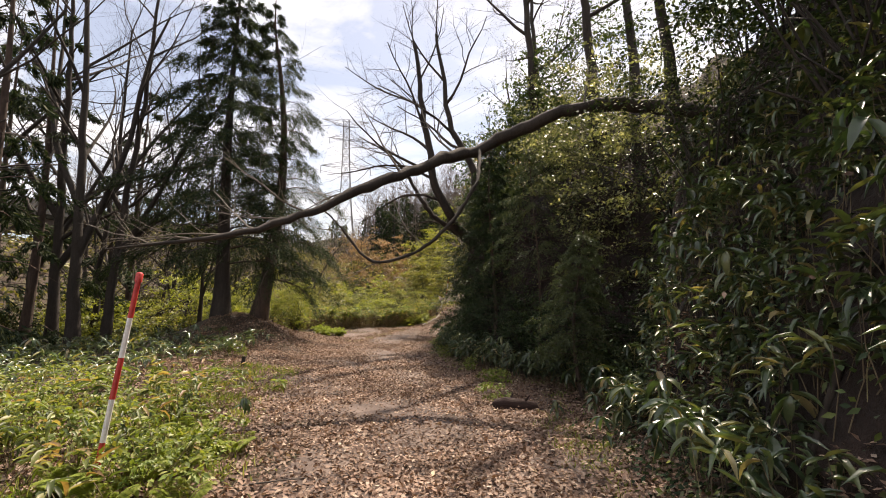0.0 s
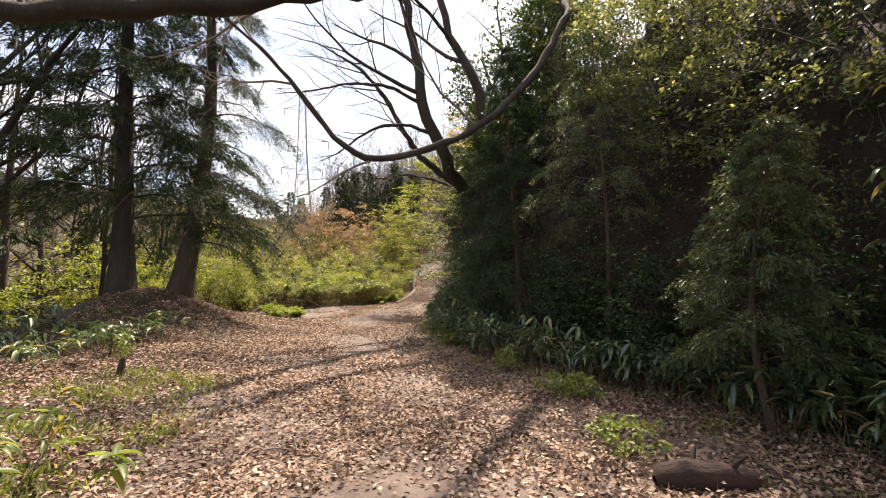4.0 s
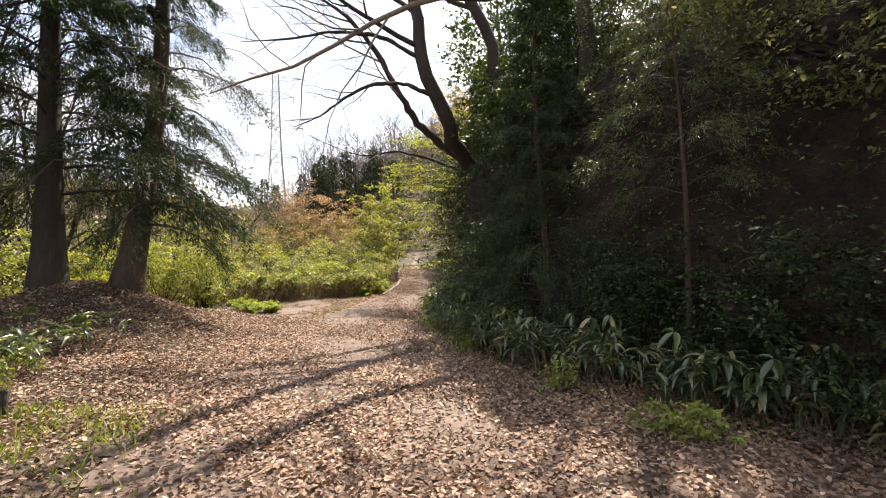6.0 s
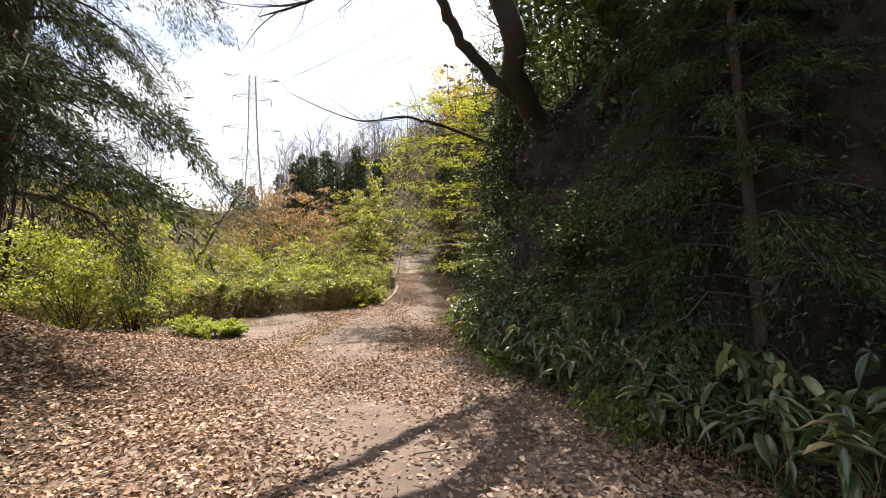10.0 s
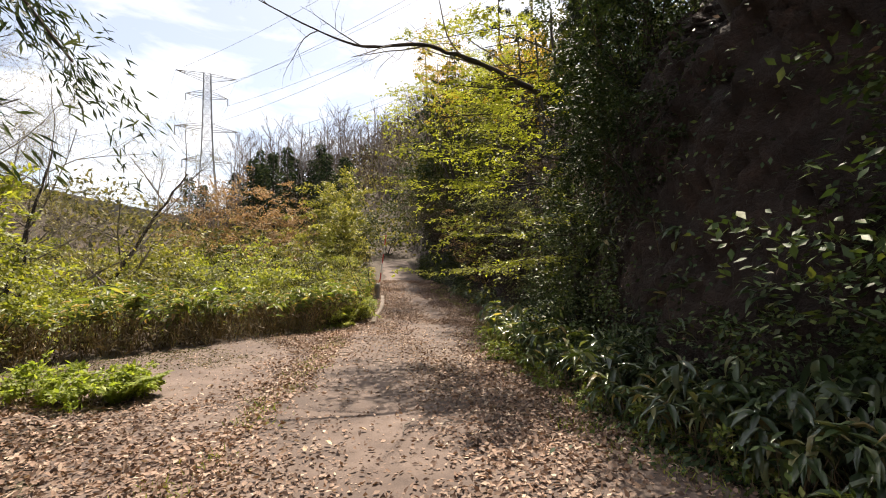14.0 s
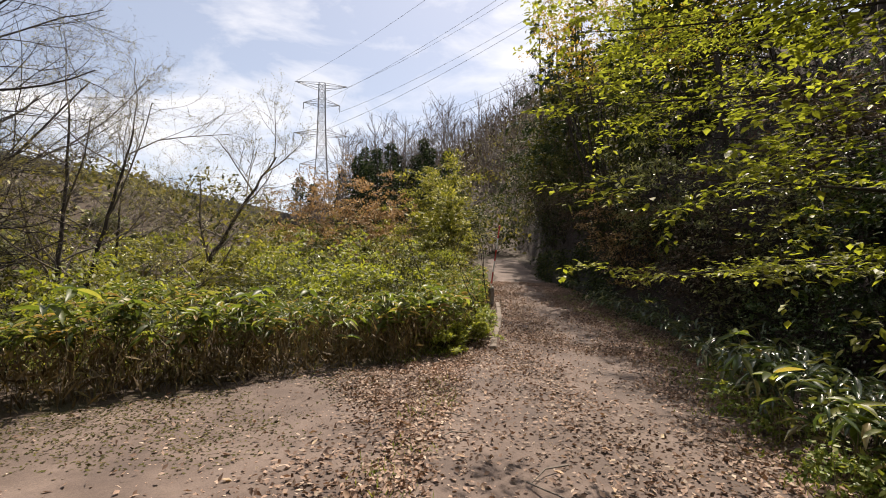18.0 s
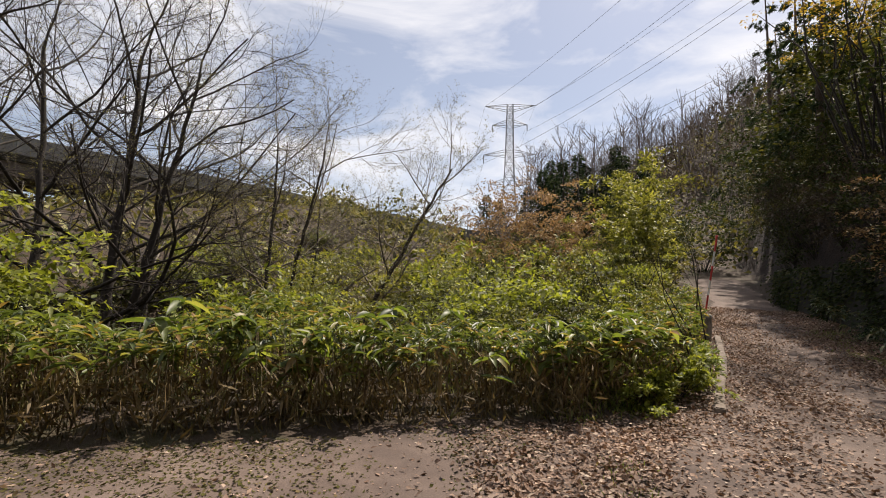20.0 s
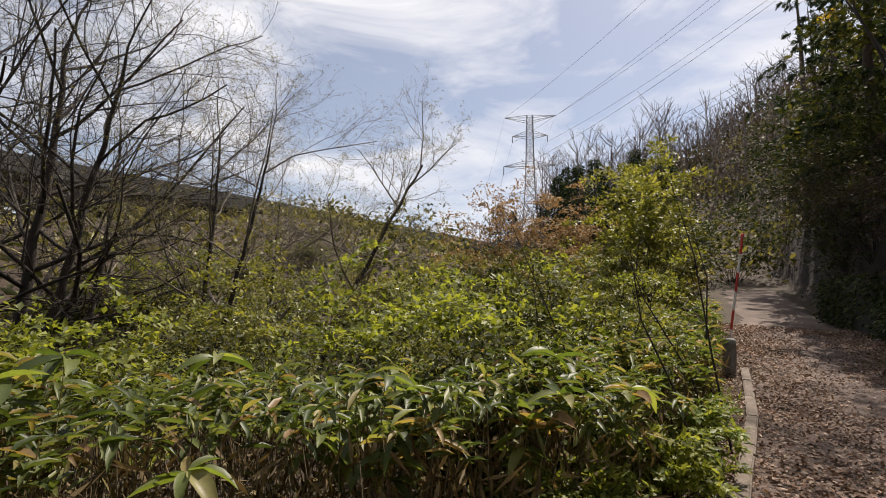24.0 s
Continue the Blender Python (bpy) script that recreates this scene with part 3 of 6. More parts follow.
def conifer(name, label, seed, base, height, radius, spread, first, count, per, mat, bark, lean=(0, 0), needle=(0.17, 0.03), droop=0.35, gaps=0.0, group="", bend=0.0):
    """A conifer with whorls of drooping boughs, each bough a part with its needles gathered in one crown."""
    rng = np.random.default_rng(seed)
    ob = thing(name, label, "tree", base, group)
    t = np.linspace(0, 1, 14)
    line = np.stack([lean[0] * t + bend * np.sin(np.pi * np.minimum(t / 0.9, 1)) + 0.12 * np.sin(t * 5 + seed), lean[1] * t + 0.1 * np.sin(t * 4), -0.4 + (height + 0.4) * t], -1)
    tb = Tubes()
    rad = radius * (1 - 0.93 * t)
    rad[0] *= 1.5
    rad[1] *= 1.15
    tb.add(line, rad, 10)
    part("trunk", tb.mesh("trunk", bark), ob)
    for k in range(count):
        bt = Tubes()
        s = first + (0.985 - first) * (k / count) ** 0.9
        q = np.array([np.interp(s, t, line[:, a]) for a in range(3)])
        a = k * 2.399 + rng.uniform(-0.3, 0.3)
        out = np.array([math.cos(a), math.sin(a), 0])
        length = spread * (1 - ((s - first) / (1 - first)) ** 1.25 * 0.93) * rng.uniform(0.65, 1.12)
        u = np.linspace(0, 1, 6)
        rise = 0.25 * u - droop * 1.7 * u ** 2 + (0.5 * s) * u
        bl = q + out * (u * length)[:, None] + np.array([0, 0, 1]) * (rise * length)[:, None] + rng.normal(size=(6, 3)) * 0.03 * length * u[:, None]
        bt.add(bl, (0.008 + radius * 0.12 * (1 - s)) * (1 - 0.8 * u), 4)
        bg = part("bough", bt.mesh("bough", bark), ob)
        if rng.uniform() < gaps:
            continue
        side = np.array([-out[1], out[0], 0])
        n = int(per * (0.35 + length / spread))
        sprays = max(4, int(n / 42))
        cu = rng.uniform(0.26, 1.0, sprays)
        sg = rng.choice((-1.0, 1.0), sprays)
        root = np.stack([np.interp(cu, u, bl[:, a]) for a in range(3)], -1) + side * (sg * rng.uniform(0, 0.14, sprays) * length)[:, None]
        way = unit(out * 0.6 + side * (sg * rng.uniform(0.1, 0.9, sprays))[:, None] + np.array([0, 0, -1.0]) * (droop * rng.uniform(0.3, 2.2, sprays))[:, None])
        reach = (0.14 + 0.17 * length) * rng.uniform(0.6, 1.35, sprays) * (1.25 - 0.45 * cu)
        pick = rng.integers(0, sprays, n)
        v = rng.uniform(0, 1, n)
        at = root[pick] + way[pick] * (v * reach[pick])[:, None] + rng.normal(size=(n, 3)) * (reach[pick] * (0.13 - 0.07 * v))[:, None]
        at[:, 2] -= v ** 2 * reach[pick] * 0.3
        ax = way[pick] * 0.8 + rng.normal(size=(n, 3)) * 0.42 + np.array([0, 0, -0.2])
        sc = rng.uniform(0.6, 1.3, n)
        part("needles", leaf_cloud("needles", at, ax, rnd_units(rng, n) + np.array([0, 0, 0.7]), needle[0] * sc, needle[1] * sc, mat), bg)
    return ob


def shrub(name, label, seed, base, size, count, leaf, mat, bark=None, clumps=90, stems=4, hollow=0.5, category="shrub", group="", hang=0.15, width=0.5, low=0.08, tight=0.11, over=0.0):
    """A shrub: stems that fork towards clumps of leaves, with gaps and an uneven outline."""
    rng = np.random.default_rng(seed)
    ob = thing(name, label, category, base, group)
    rx, ry, h = size
    u = rnd_units(rng, clumps)
    rr = hollow + (1 - hollow) * rng.uniform(0, 1, clumps) ** 0.6
    lump = 1 + 0.22 * np.sin(u[:, 0] * 4 + seed) + 0.18 * np.sin(u[:, 1] * 5 + seed * 2) + rng.normal(size=clumps) * 0.08
    cz = h * (low + (1 - low) * (0.5 + 0.5 * u[:, 2] * rr * lump))
    c = np.stack([u[:, 0] * rr * lump * rx, u[:, 1] * rr * lump * ry, cz], -1)
    c[:, 0] -= over * sm(c[:, 2] / h)
    order = np.argsort(c[:, 2])
    for k in range(stems):
        tb = Tubes()
        a = rng.uniform(0, 6.3)
        foot = np.array([math.cos(a) * rx * 0.15, math.sin(a) * ry * 0.15, -0.25])
        for j in order[k::stems][::3][:6]:
            mid = foot * 0.5 + c[j] * 0.5 + np.array([0, 0, 0.1 * h]) + rng.normal(size=3) * 0.05 * h
            tb.add([foot, foot * 0.75 + mid * 0.25, mid, mid * 0.4 + c[j] * 0.6, c[j]], np.array([0.016, 0.013, 0.01, 0.007, 0.003]) * (0.5 + 0.2 * h), 4)
        part("stem", tb.mesh("stem", bark or M_BARK), ob)
    # flat sprays that reach outwards, lit above and dark beneath
    pick = rng.integers(0, clumps, count)
    mean = (rx * ry * h) ** (1 / 3)
    sig = (tight * mean * rng.uniform(0.6, 1.3, clumps))[pick]
    way = unit((c - np.array([0, 0, h * 0.4])) * np.array([1, 1, 0.4]) + rng.normal(size=(clumps, 3)) * np.array([0.5, 0.5, 0.2]) * mean)
    side = unit(np.cross(np.array([0, 0, 1.0]), way))[pick]
    way = way[pick]
    v = rng.uniform(-0.7, 1.5, count)
    lat = rng.normal(size=count) * (1.15 - 0.5 * np.maximum(v, 0))
    off = way * (v * 1.7 * sig)[:, None] + side * (lat * 0.8 * sig)[:, None] + rng.normal(size=(count, 3)) * (0.24 * sig)[:, None]
    off[:, 2] -= 0.3 * sig * v ** 2
    at = c[pick] + off
    at[:, 2] = np.maximum(at[:, 2], rng.uniform(0.0, 0.1 * h, count))
    ax = way * 0.6 + side * (np.sign(lat) * 0.5)[:, None] + rng.normal(size=(count, 3)) * 0.5 + np.array([0, 0, -hang])
    up = rnd_units(rng, count) * 0.6 + np.array([0, 0, 0.9])
    s = rng.uniform(0.6, 1.3, count) * leaf
    part("crown", leaf_cloud("leaves", at, ax, up, s, s * width, mat), ob)
    return ob


# long drooping leaf, five steps, folded along the rib
def strip_points(droop, fine=True):
    t = np.array([0, 0.2, 0.4, 0.6, 0.8, 1.0] if fine else [0, 0.3, 0.65, 1.0])
    w = np.array([0.1, 0.42, 0.5, 0.47, 0.32, 0.02] if fine else [0.1, 0.48, 0.45, 0.02])
    x = t * (1 - 0.25 * droop * t)
    z = 0.1 * t - droop * t ** 2
    rows = [np.stack([x, -w, z + w * 0.22], -1), np.stack([x, w * 0, z], -1), np.stack([x, w, z + w * 0.22], -1)]
    return np.stack(rows, 1).reshape(-1, 3)


ROUGH_F = np.array([(i * 3 + j, i * 3 + j + 1, i * 3 + j + 4, i * 3 + j + 3) for i in range(3) for j in range(2)])
STRIP_F = np.array([(i * 3 + j, i * 3 + j + 1, i * 3 + j + 4, i * 3 + j + 3) for i in range(5) for j in range(2)])


def strip_cloud(name, at, axis, length, width, droop, mat):
    axis = unit(np.asarray(axis, float))
    n = len(at)
    side = unit(np.cross(np.array([0, 0, 1.0]), axis))
    top = np.cross(axis, side)
    v = np.zeros((n, 12, 3))
    lv = np.clip((np.asarray(droop) * 3).astype(int), 0, 3)
    for k in range(4):
        m = lv == k
        if m.any():
            t = strip_points(0.08 + k * 0.24, False)
            v[m] = at[m][:, None] + t[None, :, 0:1] * (axis[m] * length[m][:, None])[:, None] + t[None, :, 1:2] * (side[m] * width[m][:, None])[:, None] + t[None, :, 2:3] * (top[m] * length[m][:, None])[:, None]
    f = (np.arange(n) * 12)[:, None, None] + ROUGH_F[None]
    return np_mesh(name, v.reshape(-1, 3), f.reshape(-1, 4), mat, True)


def sasa_leaf_meshes(mat, sag):
    out = []
    for k in range(5):
        v = strip_points(sag[0] + sag[1] * k) * np.array([1, 0.26 + 0.016 * k, 1])
        out.append(np_mesh("leaf", v, STRIP_F, mat, True))
    return out


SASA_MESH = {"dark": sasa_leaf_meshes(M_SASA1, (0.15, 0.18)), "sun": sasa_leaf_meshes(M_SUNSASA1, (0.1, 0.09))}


def sasa_plant(rng, look_key, at, height, label, group, size=0.25, fans=2):
    """A dwarf bamboo: one thin culm and fans of long drooping leaves, each leaf a part."""
    ob = thing("sasa_plant", label, "dwarf bamboo", at, group)
    a = rng.uniform(0, 6.3)
    lean = np.array([math.cos(a), math.sin(a), 0]) * rng.uniform(0.1, 0.4) * height
    t = np.linspace(0, 1, 5)
    line = np.outer(t ** 1.6, lean) + np.outer(t, (0, 0, height))
    line[0, 2] -= 0.1
    tb = Tubes()
    tb.add(line, 0.004 - 0.0022 * t, 4)
    part("culm", tb.mesh("culm", M_CULM), ob)
    for fan in range(fans):
        s = 1.0 if fan == 0 else rng.uniform(0.55, 0.85)
        q = np.array([np.interp(s, t, line[:, i]) for i in range(3)])
        n = rng.integers(5, 8) if fan == 0 else rng.integers(3, 5)
        b0 = rng.uniform(0, 6.3)
        for k in range(n):
            yaw = b0 + k * 6.28 / n + rng.uniform(-0.35, 0.35)
            leaf = part("leaf", SASA_MESH[look_key][rng.integers(0, 5)], ob)
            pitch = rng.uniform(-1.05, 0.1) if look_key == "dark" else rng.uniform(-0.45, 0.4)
            sc = size * rng.uniform(0.75, 1.2)
            leaf.matrix_basis = Matrix.LocRotScale(tuple(q + np.array([0, 0, rng.uniform(-0.03, 0.02)])), Euler((rng.uniform(-0.4, 0.4), -pitch, yaw)), (sc, sc, sc))
    return ob


def sasa_bed(name, label, seed, spots, height, size, fan, mat, culms=True, droop=1.0, low=0.5):
    """A thicket of dwarf bamboo too dense to count."""
    rng = np.random.default_rng(seed)
    n = len(spots)
    h = height * rng.uniform(low, 1.1, n) * (1 + 0.28 * waves(spots[:, 0], spots[:, 1], 0.7, seed))
    foot = np.stack([spots[:, 0], spots[:, 1], land(spots[:, 0], spots[:, 1])], -1)
    top = foot + np.stack([rng.normal(size=n) * 0.12, rng.normal(size=n) * 0.12, h], -1)
    ob = tagged(new(name), label, "dwarf bamboo", kind="stuff")
    at = np.repeat(top, fan, 0) + rng.normal(size=(n * fan, 3)) * np.array([0.03, 0.03, 0.04])
    yaw = rng.uniform(0, 6.3, n * fan)
    ax = np.stack([np.cos(yaw), np.sin(yaw), rng.uniform(-0.6, 0.7, n * fan)], -1)
    ln = size * rng.uniform(0.65, 1.25, n * fan)
    part("foliage", strip_cloud("foliage", at, ax, ln, ln * rng.uniform(0.19, 0.26, n * fan), droop * rng.uniform(0, 1.3, n * fan), mat), ob)
    if culms:
        tb = Tubes()
        for a, b in zip(foot, top):
            tb.add([a, a * 0.5 + b * 0.5 + rng.normal(size=3) * 0.03, b], (0.005, 0.004, 0.003), 3)
        part("culms", tb.mesh("culms", M_DRYSTEM), ob)
    return ob


def on_land(x, y, lift=0.0):
    return (x, y, float(land(x, y)) + lift)

# ---- trees and big boughs over the lane ----
SPEC_BIG = dict(segs=(7, 6, 5, 4), wob=(0.1, 0.14, 0.17, 0.2), lift=(0.02, 0.02, 0.02, 0.0), sides=(7, 5, 4, 3), kids=(6, 6, 5), ratio=(0.55, 0.55, 0.5), thin=(0.5, 0.5, 0.5), angle=(44, 44, 42), **{"from": (0.3, 0.2, 0.2)})


def hanging_bough(seed, points, radii, label, twigs, leaves=None):
    """A bare bough that reaches out over the lane from the bank."""
    rng = np.random.default_rng(seed)
    ob = thing("overhanging_bough", label, "branch", points[0])
    p = np.array(points, float)
    cum = np.concatenate([[0], np.cumsum(np.linalg.norm(np.diff(p, axis=0), axis=1))])
    cum /= cum[-1]
    t = np.linspace(0, 1, 6 * len(p))
    # rounded corners
    line = np.stack([np.interp(t, cum, p[:, a]) for a in range(3)], -1)
    for _ in range(3):
        line[1:-1] = (line[:-2] + 2 * line[1:-1] + line[2:]) / 4
    r = np.interp(t, cum, radii)
    line[2:-1] += rng.normal(size=(len(line) - 3, 3)) * r[2:-1, None] * 0.22
    r = r * (1 + 0.1 * rng.normal(size=len(r)))
    tb = Tubes()
    tb.add(line - p[0], r, 9)
    part("bough", tb.mesh("bough", M_BARK), ob)
    tips = []
    for s, way, length, rad in twigs:
        q = np.array([np.interp(s, t, line[:, a]) for a in range(3)]) - p[0]
        lt = Tubes()
        bough(rng, q, way, length, rad, 1, SPEC_BIG, lt, tips)
        part("twig", lt.mesh("twig", M_TWIG), ob)
    if leaves:
        part("crown", twig_leaves(rng, tips, *leaves), ob)
    return ob


hanging_bough(3, [(6.4, 9.2, 5.2), (4.4, 9.6, 5.65), (2.9, 9.95, 5.75), (1.1, 10.6, 5.1), (0.0, 9.8, 4.5), (-1.28, 8.7, 3.72), (-2.3, 7.9, 3.0), (-3.1, 7.3, 2.55), (-4.6, 6.3, 2.2)], [0.16, 0.15, 0.14, 0.13, 0.12, 0.1, 0.075, 0.05, 0.012], "thick bare dark bough leaning out from the bank over the lane",
              [(0.25, (0.2, 0.3, 1), 1.2, 0.03), (0.5, (-0.8, 0.2, 0.7), 1.6, 0.03), (0.62, (-0.6, -0.3, 0.8), 1.5, 0.026), (0.7, (-1, 0.3, -0.15), 1.7, 0.024), (0.78, (-0.7, -0.6, 0.4), 1.7, 0.022), (0.85, (-0.8, 0.5, 0.2), 1.6, 0.02), (0.9, (-1, -0.2, -0.2), 1.5, 0.016), (0.96, (-0.9, 0.1, 0.3), 1.2, 0.012), (0.8, (-1, 0.1, -0.25), 1.7, 0.016), (0.88, (-0.9, -0.5, 0.15), 1.6, 0.014)])
hanging_bough(4, [(0.9, 10.4, 5.0), (0.75, 9.3, 3.9), (0.25, 9.0, 3.05), (-0.28, 8.8, 2.5), (-0.75, 8.75, 2.28), (-1.28, 8.75, 2.16), (-1.62, 8.75, 2.45), (-2.0, 8.7, 3.0), (-2.5, 8.6, 3.4)], [0.036, 0.036, 0.034, 0.031, 0.03, 0.03, 0.024, 0.017, 0.008], "thin bare branch that dips in a loop over the lane",
              [(0.55, (-0.6, 0.1, 0.7), 1.3, 0.015), (0.7, (-1, 0.2, -0.1), 1.0, 0.012), (0.86, (-0.9, 0.1, 0.1), 1.0, 0.012), (0.93, (-0.8, -0.1, 0.8), 0.9, 0.01)])

limb_tree("leaning_tree", "large dark-barked bare tree leaning from the bank over the lane", 11, (2.1, 20.6, 3.4), [(-0.7, -0.2, 0.6), (-1.25, -0.7, 0.9), (-1.8, -1.8, 1.6), (-2.3, -2.1, 2.7), (-2.8, -2.2, 5.3), (-3.2, -2.4, 8.7)], 0.25,
          [(0.5, (-0.9, -0.3, 0.35), 4.2, 0.07), (0.58, (-0.7, 0.5, 0.5), 4.0, 0.07), (0.66, (-0.4, -0.6, 0.7), 3.8, 0.06), (0.75, (-1, -0.2, 0.5), 3.4, 0.05), (0.85, (0.4, -0.5, 0.8), 3.0, 0.045), (0.95, (-0.2, 0.2, 1), 2.6, 0.04)], SPEC_BIG, M_BARK)
hanging_bough(14, [(0.95, 20.0, 4.2), (0.3, 19.8, 4.6), (-0.3, 19.5, 4.95), (-0.85, 19.1, 5.6), (-1.4, 19.0, 6.7), (-2.2, 18.8, 7.6), (-3.4, 18.6, 8.2)], [0.12, 0.11, 0.1, 0.085, 0.07, 0.05, 0.012], "curved bare limb rising from the leaning tree's root over the lane",
              [(0.4, (-0.8, -0.5, 0.2), 2.0, 0.03), (0.55, (-0.9, 0.3, 0.3), 2.2, 0.03), (0.65, (-0.9, -0.4, 0.0), 2.2, 0.028), (0.75, (-0.8, 0.4, 0.2), 2.2, 0.026), (0.85, (-0.9, -0.5, -0.1), 2.0, 0.02), (0.93, (-0.8, 0.3, 0.4), 1.8, 0.016)])
limb_tree("leaning_tree", "dark bare trunk bending out from the bank over the lane", 12, (2.7, 18.7, 3.4), [(-0.5, -0.5, 0.8), (-1.15, -0.9, 1.9), (-1.6, -1.0, 3.5), (-2.35, -0.9, 5.0), (-2.9, -1.0, 8.8)], 0.2,
          [(0.5, (-0.9, 0.4, 0.4), 4.6, 0.07), (0.58, (-0.5, -0.9, 0.4), 3.8, 0.06), (0.7, (0.6, -0.5, 0.6), 3.8, 0.06), (0.8, (-0.8, -0.1, 0.6), 3.4, 0.05), (0.9, (-0.3, -0.2, 1), 3.0, 0.04)], SPEC_BIG, M_BARK)
hanging_bough(15, [(0.0, 18.65, 5.5), (-0.8, 18.45, 5.75), (-1.6, 18.3, 5.65), (-2.3, 18.2, 5.2), (-2.8, 18.1, 4.75), (-3.4, 18.0, 4.45)], [0.055, 0.05, 0.042, 0.032, 0.022, 0.006], "bare branch arching down over the lane from a leaning trunk",
              [(0.3, (-0.8, -0.2, 0.5), 1.5, 0.02), (0.45, (-0.7, 0.3, -0.5), 1.2, 0.018), (0.55, (-0.8, -0.4, -0.4), 1.3, 0.017), (0.65, (-0.9, 0.2, 0.3), 1.4, 0.016), (0.75, (-0.5, -0.3, -0.7), 1.0, 0.014), (0.85, (-0.9, 0.2, -0.1), 1.1, 0.012), (0.93, (-0.7, -0.2, -0.5), 0.8, 0.01)])
hanging_bough(16, [(-0.25, 18.45, 6.3), (-1.3, 18.4, 6.9), (-2.5, 18.3, 6.9), (-3.6, 18.2, 6.6), (-4.6, 18.2, 6.5)], [0.055, 0.05, 0.04, 0.025, 0.006], "long bare branch reaching across the lane from a leaning trunk",
              [(0.3, (-0.6, 0.3, 0.7), 1.6, 0.02), (0.45, (-0.8, -0.3, 0.4), 1.6, 0.018), (0.6, (-0.8, 0.3, -0.3), 1.4, 0.016), (0.7, (-0.9, -0.2, 0.4), 1.3, 0.015), (0.82, (-0.8, 0.3, -0.4), 1.2, 0.012), (0.92, (-0.9, 0, 0.3), 1.0, 0.01)])
limb_tree("leaning_tree", "slim bare tree on the bank whose twigs reach over the lane", 13, on_land(4.6, 25.4), [(-0.4, -0.2, 1.3), (-0.9, -0.4, 2.6), (-1.5, -0.6, 4.0), (-2.0, -0.7, 5.4)], 0.15,
          spread_limbs(131, 8, 0.45, 0.95, 2.6, 0.045, 0.8), SPEC_BIG, M_BARK)

hanging_bough(17, [(4.6, 26.5, 4.0), (2.6, 26.2, 5.1), (1.4, 26.0, 5.35), (0.4, 25.9, 5.7), (-0.8, 25.8, 5.9), (-2.0, 25.7, 5.6), (-3.0, 25.6, 5.9), (-4.2, 25.5, 6.4)], [0.09, 0.075, 0.065, 0.05, 0.036, 0.026, 0.016, 0.005], "long bare branch reaching over the lane from the bank",
              [(0.35, (-0.8, -0.3, 0.5), 2.0, 0.024), (0.45, (-0.9, 0.2, 0.1), 2.0, 0.022), (0.52, (-0.7, -0.5, 0.5), 1.8, 0.02), (0.6, (-0.9, 0.1, -0.2), 1.7, 0.018), (0.68, (-0.6, -0.4, -0.5), 1.4, 0.016), (0.75, (-0.9, 0.3, 0.4), 1.5, 0.014), (0.84, (-0.7, -0.3, -0.5), 1.2, 0.012), (0.92, (-0.9, 0.1, 0.4), 1.1, 0.01)])

BANK_TREES = [(5.4, 15.5, 12, 0.2), (3.9, 18.0, 13, 0.2), (6.3, 12.0, 11, 0.18), (5.0, 21.8, 13, 0.17), (7.5, 17.0, 14, 0.2), (6.0, 25.5, 12, 0.16), (4.9, 28.5, 12, 0.15)]
for k, (x, y, h, r) in enumerate(BANK_TREES):
    limb_tree("bank_tree", "tall bare deciduous tree on top of the earth bank", 40 + k, on_land(x, y), [(-0.1, 0.1, h * 0.25), (-0.35, -0.1, h * 0.5), (-0.4, 0.2, h * 0.75), (-0.7, 0.1, h)], r, spread_limbs(60 + k, 5, 0.35, 0.95, h * 0.32, r * 0.45), BARE, M_BARK, (1.2, 0.06, 0.035, M_OLIVE), group="bare trees on the bank")

conifer("young_cedar", "small cedar sapling at the bank's foot, needles lightened as if lit", 34, on_land(2.75, 9.3), 3.4, 0.05, 0.95, 0.3, 44, 900, M_LITCEDAR, M_PINEBARK, (0.0, 0.0), (0.055, 0.012), 0.3, 0.0, "young cedars")
# two conifers on the mound
conifer("conifer", "tall dark conifer with drooping needle sprays beside the lane", 21, on_land(-8.7, 18.2), 14.5, 0.3, 4.2, 0.16, 88, 1900, M_PINE, M_BARK, (0.2, 0.2), (0.145, 0.026), 0.35, 0.08, "conifers on the mound")
conifer("conifer", "slender leaning conifer with a bent trunk on the leafy mound", 22, on_land(-7.5, 19.0), 13.5, 0.29, 3.0, 0.13, 74, 2800, M_PINE, M_PINEBARK, (0.3, -0.2), (0.075, 0.012), 0.5, 0.08, "conifers on the mound", 0.8)
LEFT_CON = [(-13.6, 13.4, 15, 3.0), (-15.4, 17.2, 16, 3.0), (-16.8, 14.9, 16, 3.6), (-19.5, 20.0, 16, 3.6), (-15.5, 23.0, 14, 3.0), (-21.0, 12.0, 16, 3.6)]
for k, (x, y, h, s) in enumerate(LEFT_CON):
    conifer("woodland_conifer", "tall conifer in the woodland beside the lane", 24 + k, on_land(x, y), h, 0.2, s, 0.12, 28, 330, M_PINE, M_PINEBARK, (0.3, 0.2), (0.26, 0.055), 0.4, 0.12, "woodland conifers")
LEFT_BARE = [(-17.0, 19.2, 17, 0.17, 0.5), (-19.0, 16.0, 17, 0.2, -0.4), (-15.2, 20.4, 15, 0.14, 0.8), (-13.0, 16.6, 16, 0.2, -0.6), (-12.4, 17.3, 15, 0.16, 1.2), (-14.6, 17.6, 16, 0.2, -0.3), (-17.5, 24.0, 11, 0.16, 0.4), (-11.3, 21.8, 9, 0.1, 0.3), (-15.8, 11.2, 15, 0.19, 0.2), (-12.2, 27.0, 8, 0.09, 0.5), (-20.0, 27.0, 10, 0.13, -0.4)]
